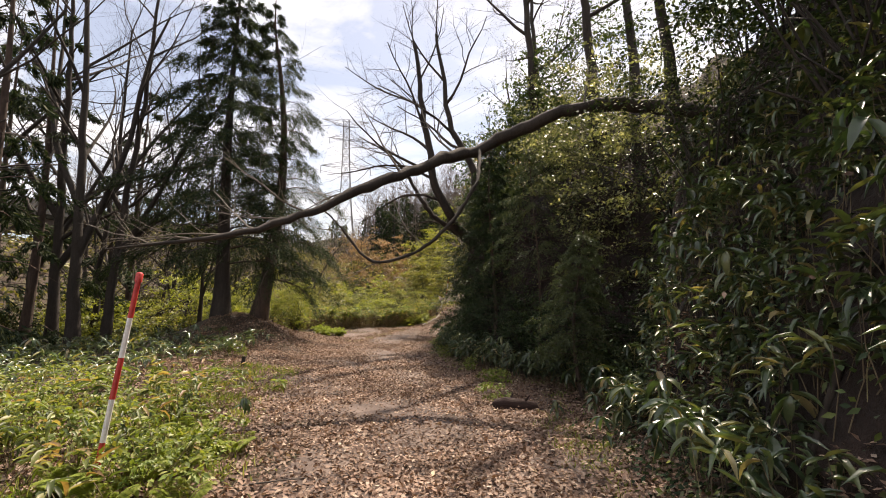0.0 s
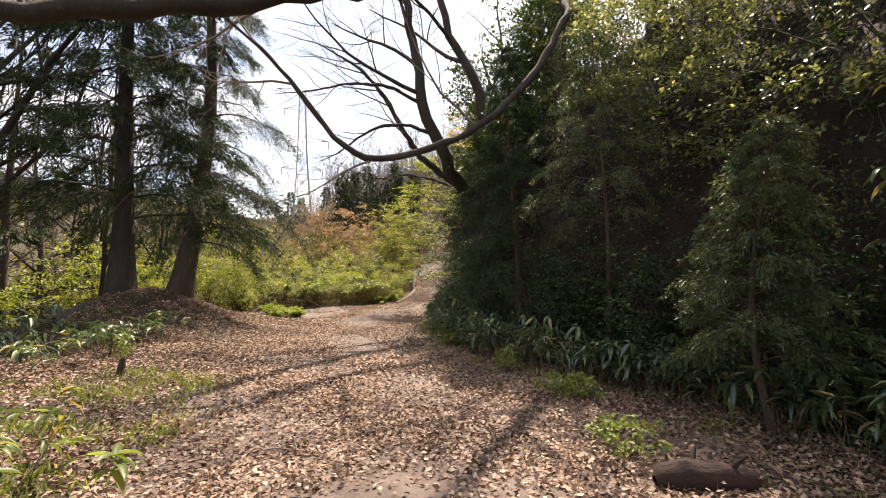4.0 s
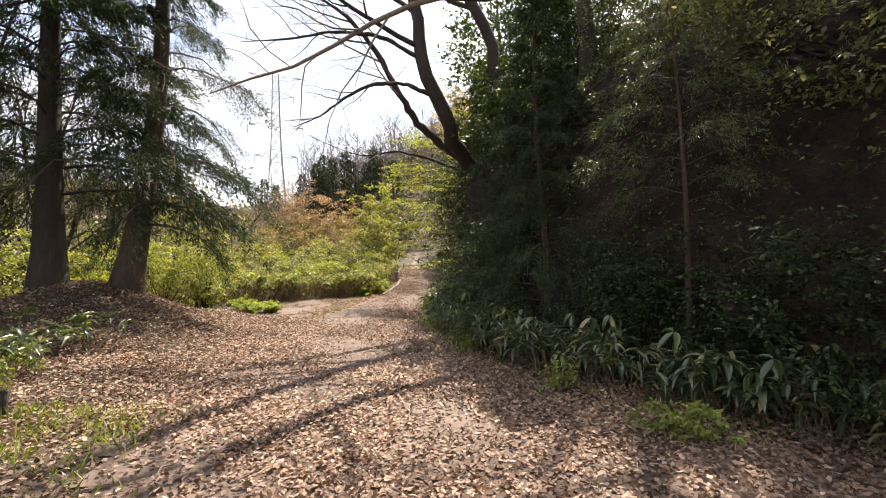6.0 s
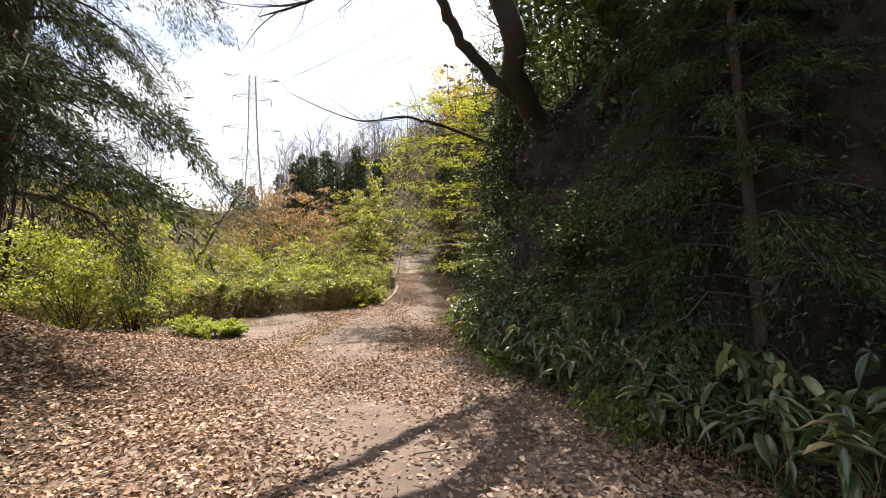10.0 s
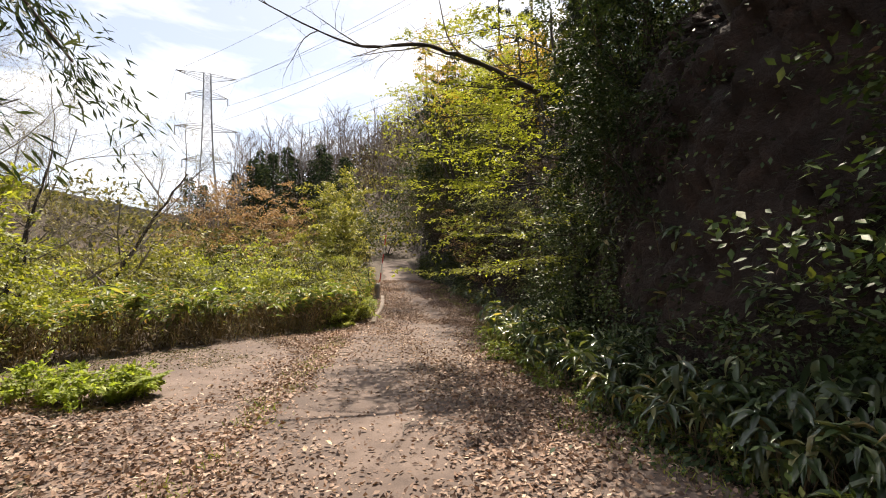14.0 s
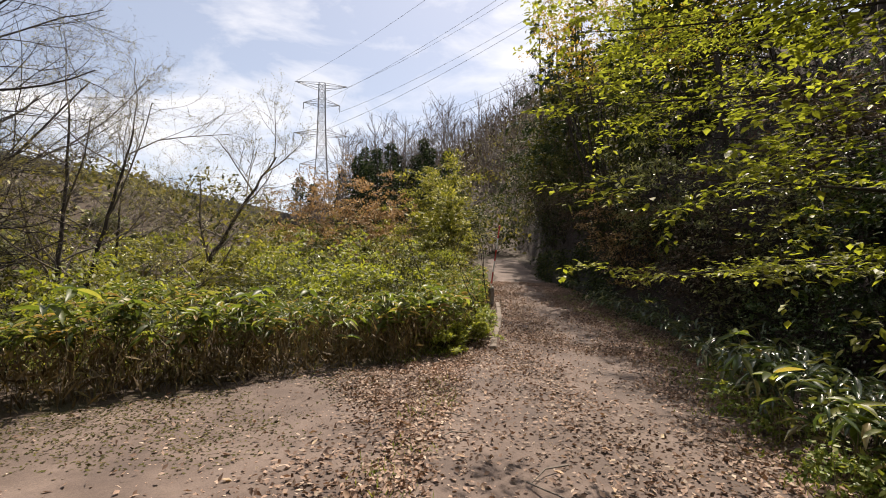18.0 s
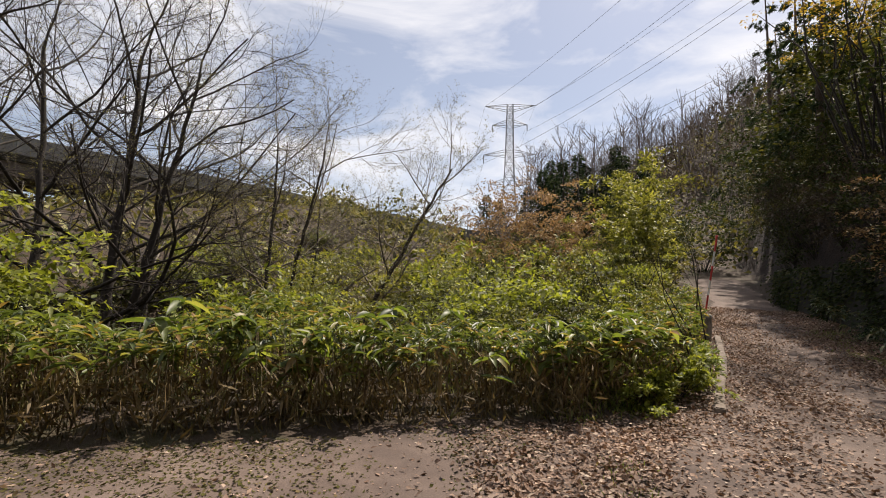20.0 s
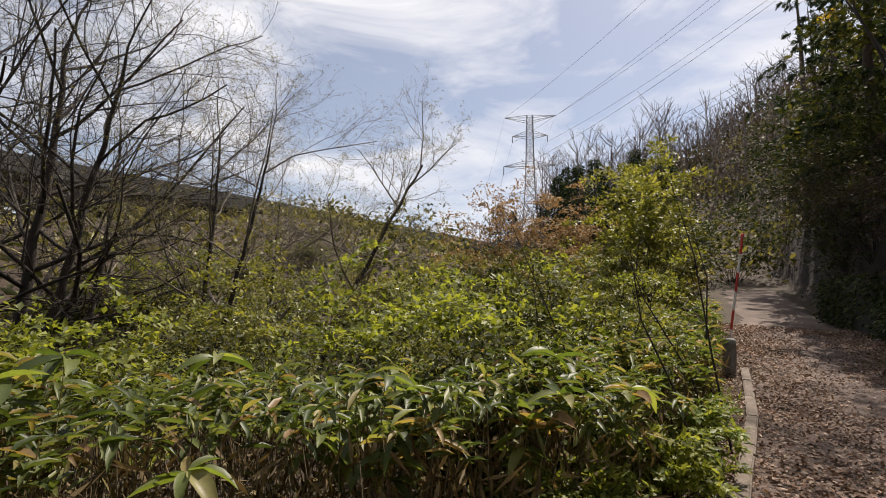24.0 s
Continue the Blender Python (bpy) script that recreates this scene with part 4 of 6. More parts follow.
for k, (x, y, h, r, l) in enumerate(LEFT_BARE):
    limb_tree("woodland_tree", "bare dark-barked tree in the woodland without leaves", 80 + k, on_land(x, y), [(l * 0.2, 0, h * 0.25), (l * 0.5, 0.1, h * 0.5), (l * 0.8, 0.1, h * 0.75), (l, 0, h)], r, spread_limbs(90 + k, 5, 0.25, 0.95, h * 0.4, r * 0.45, 0.85) + [(0.24, (0.42, 0.2, 1), h * 0.62, r * 0.7), (0.36, (-0.5, -0.1, 1), h * 0.55, r * 0.6)], BARE, M_BARK, group="bare woodland trees")

# ---- right bank: cedars and shrubs ----
# this first cedar takes the lightened needles to look lit
conifer("young_cedar", "dense dark green young cedar at the foot of the bank", 31, on_land(2.6, 12.8, -0.2), 6.4, 0.055, 1.7, 0.45, 44, 560, M_LITCEDAR, M_PINEBARK, (0.0, 0.0), (0.06, 0.012), 0.35, 0.0, "young cedars")
conifer("young_cedar", "dense dark green young cedar at the foot of the bank", 32, on_land(1.7, 15.9, -0.2), 7.6, 0.085, 2.1, 0.06, 84, 1500, M_CEDAR, M_PINEBARK, (0.1, 0.0), (0.065, 0.014), 0.4, 0.0, "young cedars")
conifer("young_cedar", "tall dark cedar with fine hanging sprays on the bank", 35, on_land(2.5, 24.2, -0.2), 6.4, 0.11, 1.3, 0.1, 64, 1000, M_CEDAR, M_PINEBARK, (-0.2, 0.0), (0.085, 0.017), 0.5, 0.0, "young cedars")
# M_CEDAR leaves paint in shade and dark recesses, lightened M_OLIVE leaves paint in sun
SHRUBS_R = [
    (2.4, 24.9, 0.8, 0.9, 2.4, 6000, 0.07, M_CEDAR, 0.5), (3.1, 26.0, 0.8, 0.9, 2.6, 6000, 0.07, M_EVERGREEN, 0.5), (4.0, 27.0, 0.9, 1.0, 2.6, 6000, 0.07, M_CEDAR, 0.6), (4.2, 28.2, 0.9, 1.0, 2.6, 6000, 0.075, M_EVERGREEN, 0.5), (3.9, 9.6, 0.8, 1.0, 2.4, 7000, 0.07, M_CEDAR, 0.5), (4.3, 13.0, 1.2, 1.3, 2.8, 12000, 0.075, M_OLIVE, 1.5), (4.7, 14.4, 1.3, 1.3, 2.8, 12000, 0.075, M_OLIVE, 1.5), (4.6, 10.6, 1.2, 1.3, 2.8, 10000, 0.075, M_OLIVE, 1.5), (5.4, 12.4, 1.3, 1.4, 2.8, 11000, 0.075, M_OLIVE, 1.3), (5.6, 15.4, 1.3, 1.4, 3.0, 11000, 0.075, M_OLIVE, 1.3), (4.4, 15.8, 1.1, 1.2, 2.6, 10000, 0.07, M_GLOSSY, 1.3),
    (5.0, 9.6, 1.5, 1.7, 3.6, 13000, 0.085, M_OLIVE, 1.3), (4.4, 7.2, 1.4, 1.6, 4.2, 5000, 0.08, M_CEDAR, 0.2), (4.4, 11.9, 1.6, 1.7, 3.4, 16000, 0.08, M_OLIVE, 1.4), (6.4, 10.6, 1.8, 1.8, 2.6, 8000, 0.095, M_OLIVE, 0.4),
    (4.6, 4.8, 1.4, 1.7, 4.6, 5000, 0.08, M_CEDAR, 0.2), (6.2, 6.6, 2.0, 2.0, 4.6, 8000, 0.1, M_EVERGREEN, 0.2), (5.4, 13.6, 1.6, 1.6, 2.6, 9000, 0.085, M_OLIVE, 0.8), (1.25, 18.3, 1.1, 1.3, 3.2, 13000, 0.075, M_EVERGREEN, 0.2), (1.5, 22.0, 1.0, 1.2, 2.5, 13000, 0.062, M_CEDAR, 0.5), (2.3, 22.9, 1.2, 1.4, 3.9, 18000, 0.062, M_EVERGREEN, 0.6), (1.7, 23.8, 0.8, 1.0, 2.6, 9000, 0.062, M_GLOSSY, 0.4),
    (2.3, 23.2, 1.0, 1.2, 3.2, 9000, 0.07, M_CEDAR, 0.3), (1.35, 23.9, 0.7, 0.8, 1.6, 5000, 0.065, M_CEDAR, 0.0), (1.9, 24.8, 0.8, 0.8, 1.7, 5000, 0.065, M_CEDAR, 0.0), (4.2, 16.8, 1.3, 1.4, 2.8, 9000, 0.08, M_OLIVE, 0.8), (4.4, 23.6, 1.5, 1.6, 3.4, 9000, 0.09, M_OLIVE, 0.6), (4.0, 19.8, 1.4, 1.4, 3.2, 8000, 0.085, M_EVERGREEN, 0.6), (5.6, 26.6, 1.4, 1.6, 3.2, 9000, 0.085, M_EVERGREEN, 0.6), (4.0, 2.6, 1.3, 1.5, 4.6, 4000, 0.08, M_CEDAR, 0.2),
    (0.95, 19.8, 0.7, 0.8, 1.3, 5000, 0.06, M_EVERGREEN, 0.0), (0.75, 21.2, 0.7, 0.9, 1.2, 5000, 0.06, M_CEDAR, 0.0), (1.0, 22.6, 0.7, 0.8, 1.2, 4500, 0.06, M_EVERGREEN, 0.0), (1.5, 18.9, 0.7, 0.8, 1.4, 4500, 0.06, M_EVERGREEN, 0.0), (2.0, 17.3, 0.7, 0.8, 1.5, 4000, 0.065, M_EVERGREEN, 0.0), (2.9, 12.4, 0.8, 1.0, 2.2, 7000, 0.065, M_CEDAR, 0.0), (3.0, 11.2, 0.8, 1.0, 2.4, 7000, 0.065, M_CEDAR, 0.2), (2.5, 13.6, 0.7, 0.9, 2.4, 7000, 0.065, M_CEDAR, 0.2),
    (3.4, 24.8, 0.9, 1.0, 1.9, 5000, 0.075, M_EVERGREEN, 0.2), (4.0, 28.8, 0.9, 1.2, 1.6, 4500, 0.08, M_EVERGREEN, 0.3), (3.8, 26.2, 0.8, 0.9, 1.5, 4500, 0.07, M_EVERGREEN, 0.2), (2.7, 14.0, 0.7, 0.9, 1.4, 4000, 0.07, M_EVERGREEN, 0.0),
    (4.2, 31.2, 1.0, 1.3, 2.0, 5000, 0.085, M_OLIVE, 0.2), (4.6, 33.6, 1.2, 1.4, 2.4, 5500, 0.09, M_SLOPE, 0.3), (4.7, 36.2, 1.2, 1.4, 2.6, 5500, 0.09, M_SLOPE, 0.3), (5.2, 38.4, 1.0, 1.2, 2.2, 4500, 0.1, M_DIMSHRUB, 0.2), (5.0, 47.6, 1.3, 1.5, 3.4, 5000, 0.11, M_SLOPE, 0.2), (5.6, 44.4, 1.3, 1.4, 3.0, 5000, 0.11, M_SLOPE, 0.6)]
for k, (x, y, rx, ry, h, n, leaf, mat, over) in enumerate(SHRUBS_R):
    shrub("evergreen_shrub", "glossy small-leaved evergreen shrub hanging from the steep bank" if mat in (M_EVERGREEN, M_CEDAR, M_GLOSSY, M_SLOPE) else "olive-green shrub on the bank, lit from behind", 120 + k, on_land(x, y, -0.15), (rx, ry, h), int(n * (0.24 if mat is M_OLIVE else 0.6)), leaf * (1.15 if mat is M_OLIVE else 1.05), mat, M_BARK, 110, 4, 0.2 if mat is M_OLIVE else 0.45, group="shrubs on the bank", over=over, low=-0.4 if over > 0.7 else 0.04, tight=0.08 if mat is M_OLIVE else 0.11)
CANOPY = [(2.8, 21.2, 1.7, 2.0, 4.8), (2.0, 18.4, 1.3, 1.4, 4.2), (4.2, 19.0, 1.8, 1.8, 5.0), (4.8, 21.4, 2.0, 2.0, 5.0), (6.8, 19.0, 2.4, 2.2, 6.0), (6.8, 8.2, 2.2, 2.2, 6.0), (5.9, 4.6, 1.8, 1.9, 6.0), (9.0, 11.2, 2.6, 2.6, 6.5), (7.4, 10.6, 2.0, 2.0, 5.0), (7.4, 5.0, 2.4, 2.4, 7.5), (5.8, 1.2, 2.2, 2.2, 7.0)]
for k, (x, y, rx, ry, h) in enumerate(CANOPY):
    shrub("evergreen_tree", "dense dark evergreen tree crowning the bank", 150 + k, on_land(x, y, -0.3), (rx, ry, h), 5200, 0.15, M_EVERGREEN, M_BARK, 110, 3, 0.5, "tree", "evergreen trees on the bank", low=0.3)

# layered yellow-green trees past the dark shrubs
TIERS = [(-0.6, 24.9, 1.15), (0.3, 23.9, 1.35), (-0.84, 24.7, 1.85), (-0.4, 23.9, 2.0), (0.1, 23.6, 2.75), (-1.0, 25.9, 2.9), (-0.2, 24.4, 3.4), (-0.9, 26.6, 3.9), (0.3, 23.6, 4.2), (-1.2, 27.2, 4.7), (-0.4, 25.2, 5.0), (-1.0, 28.0, 5.6), (0.2, 25.0, 6.0), (-0.4, 27.0, 6.6)]
LAY = [(2.7, 26.0, 7.6, TIERS), (4.7, 30.6, 7.5, 12), (5.4, 33.6, 7.0, 11)]
for k, (x, y, h, tiers) in enumerate(LAY):
    rng = np.random.default_rng(200 + k)
    base = on_land(x, y)
    limbs = []
    if k == 0:
        for tx, ty, tz in tiers:
            z = min(tz + rng.uniform(0.1, 0.35), h * 0.9)
            s = (z - base[2] + 0.5) / (h + 0.5)
            w = np.array([tx - (x - 0.25 * s), ty - y, tz - z])
            limbs.append((s, tuple(w), float(np.linalg.norm(w)), 0.02))
    else:
        for j in range(tiers):
            s = 0.3 + 0.66 * j / tiers
            a = math.pi + rng.uniform(-0.9, 1.1)
            limbs.append((s, (math.cos(a), math.sin(a), 0.06), 3.0 * rng.uniform(0.75, 1.1) * (1.08 - 0.3 * s), 0.024))
    limb_tree("layered_tree", "young tree with flat tiers of fresh yellow-green leaves", 210 + k, base, [(-0.1, -0.1, h * 0.3), (-0.2, 0.1, h * 0.6), (-0.4, 0, h)], 0.09, limbs, LAYERED, M_BARK, ((6.5, 3.2, 3.2)[k], 0.07, 0.042, M_YELLOW, 0.01, 0.1, 0.85), group="layered trees")
shrub("golden_tree", "young tree with golden new leaves above the lane's edge", 215, on_land(6.2, 36.0), (2.0, 2.0, 6.5), 6000, 0.1, M_GOLD, M_BARK, 90, 3, 0.4, "tree", "golden trees", low=0.4)
shrub("golden_tree", "tall tree with golden new leaves reaching over the lane", 216, on_land(5.4, 42.0), (2.2, 2.4, 11.0), 5500, 0.11, M_GOLD, M_BARK, 120, 3, 0.35, "tree", "golden trees", low=0.45, tight=0.08, over=1.2)

for k, (x, y, rx, ry, h, mat) in enumerate([(4.5, 30.2, 1.1, 1.4, 3.4, M_OLIVE), (4.5, 32.2, 1.1, 1.4, 3.4, M_FARBROWN), (4.6, 34.6, 1.2, 1.5, 3.4, M_OLIVE), (4.5, 36.8, 1.1, 1.4, 3.4, M_BROWN), (4.7, 38.8, 1.2, 1.5, 3.6, M_SLOPE), (4.9, 41.2, 1.2, 1.6, 3.4, M_FARBROWN), (5.2, 44.0, 1.3, 1.8, 4.0, M_DIMSHRUB), (5.3, 47.0, 1.5, 1.8, 4.2, M_FARBROWN), (5.7, 50.4, 1.6, 1.9, 4.4, M_DIMSHRUB), (6.3, 54.5, 1.7, 2.0, 4.6, M_DIMSHRUB), (4.6, 28.6, 0.9, 1.2, 2.4, M_FARBROWN)]):
    shrub("bank_shrub", "russet and brown twiggy shrub hanging down the dark bank" if mat in (M_BROWN, M_FARBROWN) else "dull green shrub hanging down the dark bank", 270 + k, on_land(x, y, -0.3), (rx, ry, h), 4200, 0.1, mat, M_BARK, 90, 6, 0.4, group="shrubs on the far bank", over=0.9)

# dark wooded slope further along the lane
FAR_R = [(6.0, 36.0, 2.2, 2.4, 6, M_SLOPE), (6.8, 41.0, 2.4, 2.6, 7, M_SLOPE), (6.4, 46.0, 2.6, 2.6, 7, M_DIMSHRUB), (6.2, 50.0, 2.4, 2.4, 6, M_SLOPE), (10.5, 54.0, 3, 3, 7, M_DIMSHRUB), (11.0, 40.0, 3, 3, 6, M_DIMSHRUB), (12.5, 48.0, 3, 3, 7, M_SLOPE), (9.0, 33.0, 2.6, 2.6, 5, M_DIMSHRUB), (13.5, 60.0, 3.5, 3, 8, M_DIMSHRUB), (7.2, 57.5, 2.4, 2.4, 6, M_SLOPE), (-0.6, 56.0, 2.2, 2.2, 5, M_DIMSHRUB), (0.6, 62.5, 2.4, 2.4, 6, M_SLOPE), (4.6, 68.0, 3.0, 2.6, 7, M_SLOPE), (8.6, 63.0, 3, 3, 8, M_SLOPE)]
for k, (x, y, rx, ry, h, mat) in enumerate(FAR_R):
    shrub("slope_tree", "dark leafy tree on the slope above the lane", 230 + k, on_land(x, y, -0.3), (rx, ry, h), 3600, 0.24, mat, M_BARK, 110, 3, 0.5, "tree", "trees on the slope", low=0.02)
for k, (x, y, h, s) in enumerate([(7.8, 62.0, 18, 3.6), (9.5, 57.0, 14, 3.2), (12.0, 52.0, 16, 2.8), (11.0, 44.0, 12, 2.4), (5.6, 46.8, 11, 2.4), (6.4, 52.5, 12, 2.7), (7.0, 57.5, 12, 2.8)]):
    conifer("tall_cedar", "tall dark cedar standing above the slope", 250 + k, on_land(x, y), h, 0.25, s, 0.15, 28, 300, M_PINE, M_PINEBARK, (0.2, 0), (0.25, 0.05), 0.3, 0.1, "tall cedars")

# ---- valley past the hedge ----
rng = np.random.default_rng(7)
spots = []
for _ in range(4000):
    x, y = rng.uniform(-27, 2), rng.uniform(30, 64)
    if behind_hedge(x, y) < 2.3 or any(math.hypot(x - a, y - b) < 2.1 + 0.022 * (y - 30) * 2 for a, b in spots):
        continue
    spots.append((x, y))
    if len(spots) >= 48:
        break
for k, (x, y) in enumerate(spots):
    d = math.hypot(x + 2.6, y - 22)
    top = 1.0 + d * math.tan(radians(4.3 + 2.3 * math.sin(k * 2.1)))
    g = float(land(x, y))
    h = max(1.6, min(top - g, 6.5))
    r = 1.25 + 0.2 * h * (0.8 + 0.4 * rng.uniform())
    mat = (M_SHRUB, M_DIMSHRUB, M_FRESH, M_OLIVE, M_BUD, M_FRESH, M_SHRUB)[k % 7]
    if x < -13 and y < 41:
        mat, h = M_DIMSHRUB if k % 3 else M_OLIVE, h * 0.6
    near = d < 22
    shrub("valley_shrub", {"shrub_leaf": "yellow-green spring shrub in the overgrown valley", "fresh_leaf": "bright green fresh-leaved shrub in the overgrown valley", "dull_shrub_leaf": "dull green shrub in the overgrown valley", "bud_and_twig": "twiggy budding shrub in the overgrown valley", "olive_leaf": "olive-green leafy shrub in the overgrown valley", "far_brush": "grey-brown leafless brush in the overgrown valley"}[mat.name], 300 + k, (x, y, g - 0.1), (r, r, h), 5000 if near else 2800, 0.125 if near else 0.23, mat, None, 110, 3, 0.3, group="valley shrubs", tight=0.078)
shrub("russet_bush", "large rounded russet-brown bush in the valley", 401, on_land(-9.0, 57.0), (3.9, 3.6, 8.6), 11000, 0.2, M_BROWN, None, 240, 5, 0.5, tight=0.07)
shrub("russet_bush", "smaller russet-brown bush in the valley", 402, on_land(-4.6, 56.0), (2.2, 2.2, 6.3), 7000, 0.16, M_BROWN, None, 140, 5, 0.5, tight=0.075)
shrub("leafy_tree", "spreading light green tree where the lane bends", 403, on_land(-1.9, 49.0), (2.8, 2.6, 7.0), 10000, 0.19, M_SHRUB, M_BARK, 130, 4, 0.2, "tree", low=0.12, tight=0.075)
shrub("leafy_tree", "light green young tree beside the kerb posts", 404, on_land(-1.9, 40.8), (1.4, 1.5, 4.6), 8000, 0.13, M_SHRUB, M_BARK, 120, 4, 0.2, "tree", low=0.12, tight=0.08)

VALLEY_BARE = [(-21.0, 36.1, 14.0, 0.23, 0.8), (-20.4, 36.5, 13.0, 0.18, 3.0), (-22.2, 34.4, 14.0, 0.2, -1.0), (-15.8, 38.8, 10.2, 0.12, 0.3), (-15.3, 39.0, 9.6, 0.11, 2.0), (-13.4, 42.4, 8.6, 0.13, 4.2), (-26.0, 34.0, 12, 0.2, -0.5), (-16.0, 42.0, 8.0, 0.1, 0.4), (-24.0, 40.0, 11, 0.16, 0.8)]
for k, (x, y, h, r, l) in enumerate(VALLEY_BARE):
    limb_tree("budding_tree", "bare spreading tree with fine budding twigs in the valley", 500 + k, on_land(x, y), [(l * 0.1, 0, h * 0.2), (l * 0.4, 0.1, h * 0.45), (l * 0.7, 0.1, h * 0.7), (l, 0, h * 0.92)], r, spread_limbs(520 + k, 12 if k < 3 else 9, 0.2, 0.95, h * (0.6 if k < 3 else 0.54), r * 0.45, 0.52), WISPY if k < 6 else BARE, M_BARK, (3.6, 0.06, 0.02, M_BUD, 0.03, 0.0, 0.3), group="budding valley trees", wood=M_BARK if k < 3 else M_TWIG)

for k, (x, y, r, h, mat) in enumerate([(-2.7, 32.4, 0.7, 1.3, M_FRESH), (-2.0, 33.6, 0.6, 1.2, M_SHRUB), (-3.5, 31.6, 0.7, 1.4, M_DIMSHRUB), (-2.2, 35.3, 0.8, 1.9, M_SHRUB), (-4.4, 32.6, 0.8, 1.7, M_SHRUB), (-3.2, 34.4, 0.9, 2.2, M_DIMSHRUB), (-5.8, 31.4, 0.9, 1.7, M_DIMSHRUB), (-2.1, 38.2, 0.9, 2.6, M_FRESH), (-1.75, 31.7, 0.5, 0.7, M_FRESH), (-1.5, 32.7, 0.5, 0.75, M_GRASS), (-2.3, 30.9, 0.5, 0.6, M_FRESH), (-1.35, 34.2, 0.5, 0.9, M_FRESH)]):
    shrub("hedge_bush", "small-leaved bush growing through the hedge by the kerb", 430 + k, on_land(x, y, -0.05), (r, r, h), 3600, 0.07, mat, M_BARK, 80, 6, 0.3, group="bushes by the kerb", tight=0.1)
# shrubs lit behind the conifers
BACK_L = [(-9.2, 25.2, 1.4, 1.3, 3.6, M_FRESH), (-11.5, 27.6, 1.6, 1.6, 3.4, M_FRESH), (-13.8, 25.4, 1.7, 1.6, 4.0, M_FRESH), (-16.5, 28.0, 2.0, 1.8, 4.4, M_SHRUB), (-19.0, 25.0, 2.0, 2.0, 4.2, M_FRESH), (-22.0, 29.0, 2.2, 2, 4.8, M_SHRUB), (-10.6, 22.9, 0.9, 0.9, 2.2, M_FRESH), (-24.0, 22.0, 2.4, 2, 5, M_DIMSHRUB), (-18.0, 18.5, 1.6, 1.6, 3.0, M_DIMSHRUB), (-22.0, 16.0, 2, 2, 4, M_DIMSHRUB), (-14.5, 20.5, 1.4, 1.2, 2.4, M_FRESH), (-7.7, 24.4, 0.9, 0.9, 3.0, M_FRESH)]
for k, (x, y, rx, ry, h, mat) in enumerate(BACK_L):
    shrub("sunlit_shrub", "bright green sunlit shrub behind the conifers" if mat is M_FRESH else "leafy green shrub behind the conifers", 560 + k, on_land(x, y, -0.1), (rx, ry, h), 6500 if x > -11 else 3600, 0.09 if x > -11 else 0.14, mat, None, 90, 4, 0.4, group="shrubs behind the conifers")

# ---- distance: ridge woods, pylon, viaduct ----

def bare_wood(name, label, count, area, height, seed):
    """A far bare wood, one object."""
    r = np.random.default_rng(seed)
    tb = Tubes()
    x0, x1, y0, y1 = area
    for _ in range(count):
        x, y = r.uniform(x0, x1), r.uniform(y0, y1)
        z = float(land(x, y))
        h = height * r.uniform(0.7, 1.15)
        p = np.array([x, y, z - 0.5])
        top = p + np.array([r.normal() * 0.5, r.normal() * 0.5, h])
        tb.add([p, p * 0.5 + top * 0.5 + r.normal(size=3) * 0.2, top], (0.13, 0.08, 0.02), 4)
        for k in range(11):
            s = r.uniform(0.3, 0.95)
            q = p + (top - p) * s
            a = r.uniform(0, 6.3)
            ln = h * 0.34 * (1.15 - 0.6 * s)
            e = q + np.array([math.cos(a) * ln * 0.6, math.sin(a) * ln * 0.6, ln * 0.75])
            m = q * 0.5 + e * 0.5 + np.array([0, 0, -0.08 * ln])
            tb.add([q, m, e], (0.045, 0.035, 0.016), 3)
            for _ in range(3):
                b = m + (e - m) * r.uniform(0, 1)
                c = b + unit(np.array([math.cos(a), math.sin(a), 1.2]) + r.normal(size=3) * 0.6) * ln * 0.4
                tb.add([b, c], (0.026, 0.012), 3)
    ob = tagged(new(name), label, "woodland", kind="stuff")
    part("branches", tb.mesh("branches", M_FARTWIG), ob)
    return ob


bare_wood("ridge_wood", "bare grey deciduous wood along the ridge", 260, (-20, 75, 94, 150), 10.5, 5)
bare_wood("valley_head_wood", "bare grey trees rising behind the dark conifers", 70, (-17, 3, 95, 108), 15.0, 16)
bare_wood("woodland_beyond", "bare grey trees deeper in the woodland", 85, (-46, -23, 8, 29), 15, 12)
bare_wood("slope_wood", "bare brown wood on the nearer slope", 80, (9, 45, 68, 95), 9, 6)


def far_conifers(name, label, rows, mat):
    r = np.random.default_rng(9)
    ob = tagged(new(name), label, "woodland", kind="stuff")
    at, ax = [], []
    tb = Tubes()
    for x, y, h, s in rows:
        z = float(land(x, y))
        tb.add([(x, y, z - 0.5), (x, y, z + h)], (0.22, 0.03), 5)
        n = 1300
        u = r.uniform(0.12, 1, n)
        a = r.uniform(0, 6.3, n)
        rad = s * (1.06 - u) ** 0.8 * r.uniform(0.2, 1.25, n) * (0.8 + 0.3 * np.sin(u * 23 + x) + 0.25 * np.sin(a * 3 + u * 9 + x)) + 0.08
        at.append(np.stack([x + np.cos(a) * rad, y + np.sin(a) * rad, z + h * u], -1))
        ax.append(np.stack([np.cos(a), np.sin(a), -0.5 + 0 * a], -1) + r.normal(size=(n, 3)) * 0.3)
    at, ax = np.concatenate(at), np.concatenate(ax)
    part("needles", leaf_cloud("needles", at, ax, rnd_units(r, len(at)) + np.array([0, 0, 0.8]), r.uniform(0.3, 0.75, len(at)), 0.2, mat), ob)
    part("trunks", tb.mesh("trunks", M_BARK), ob)
    return ob


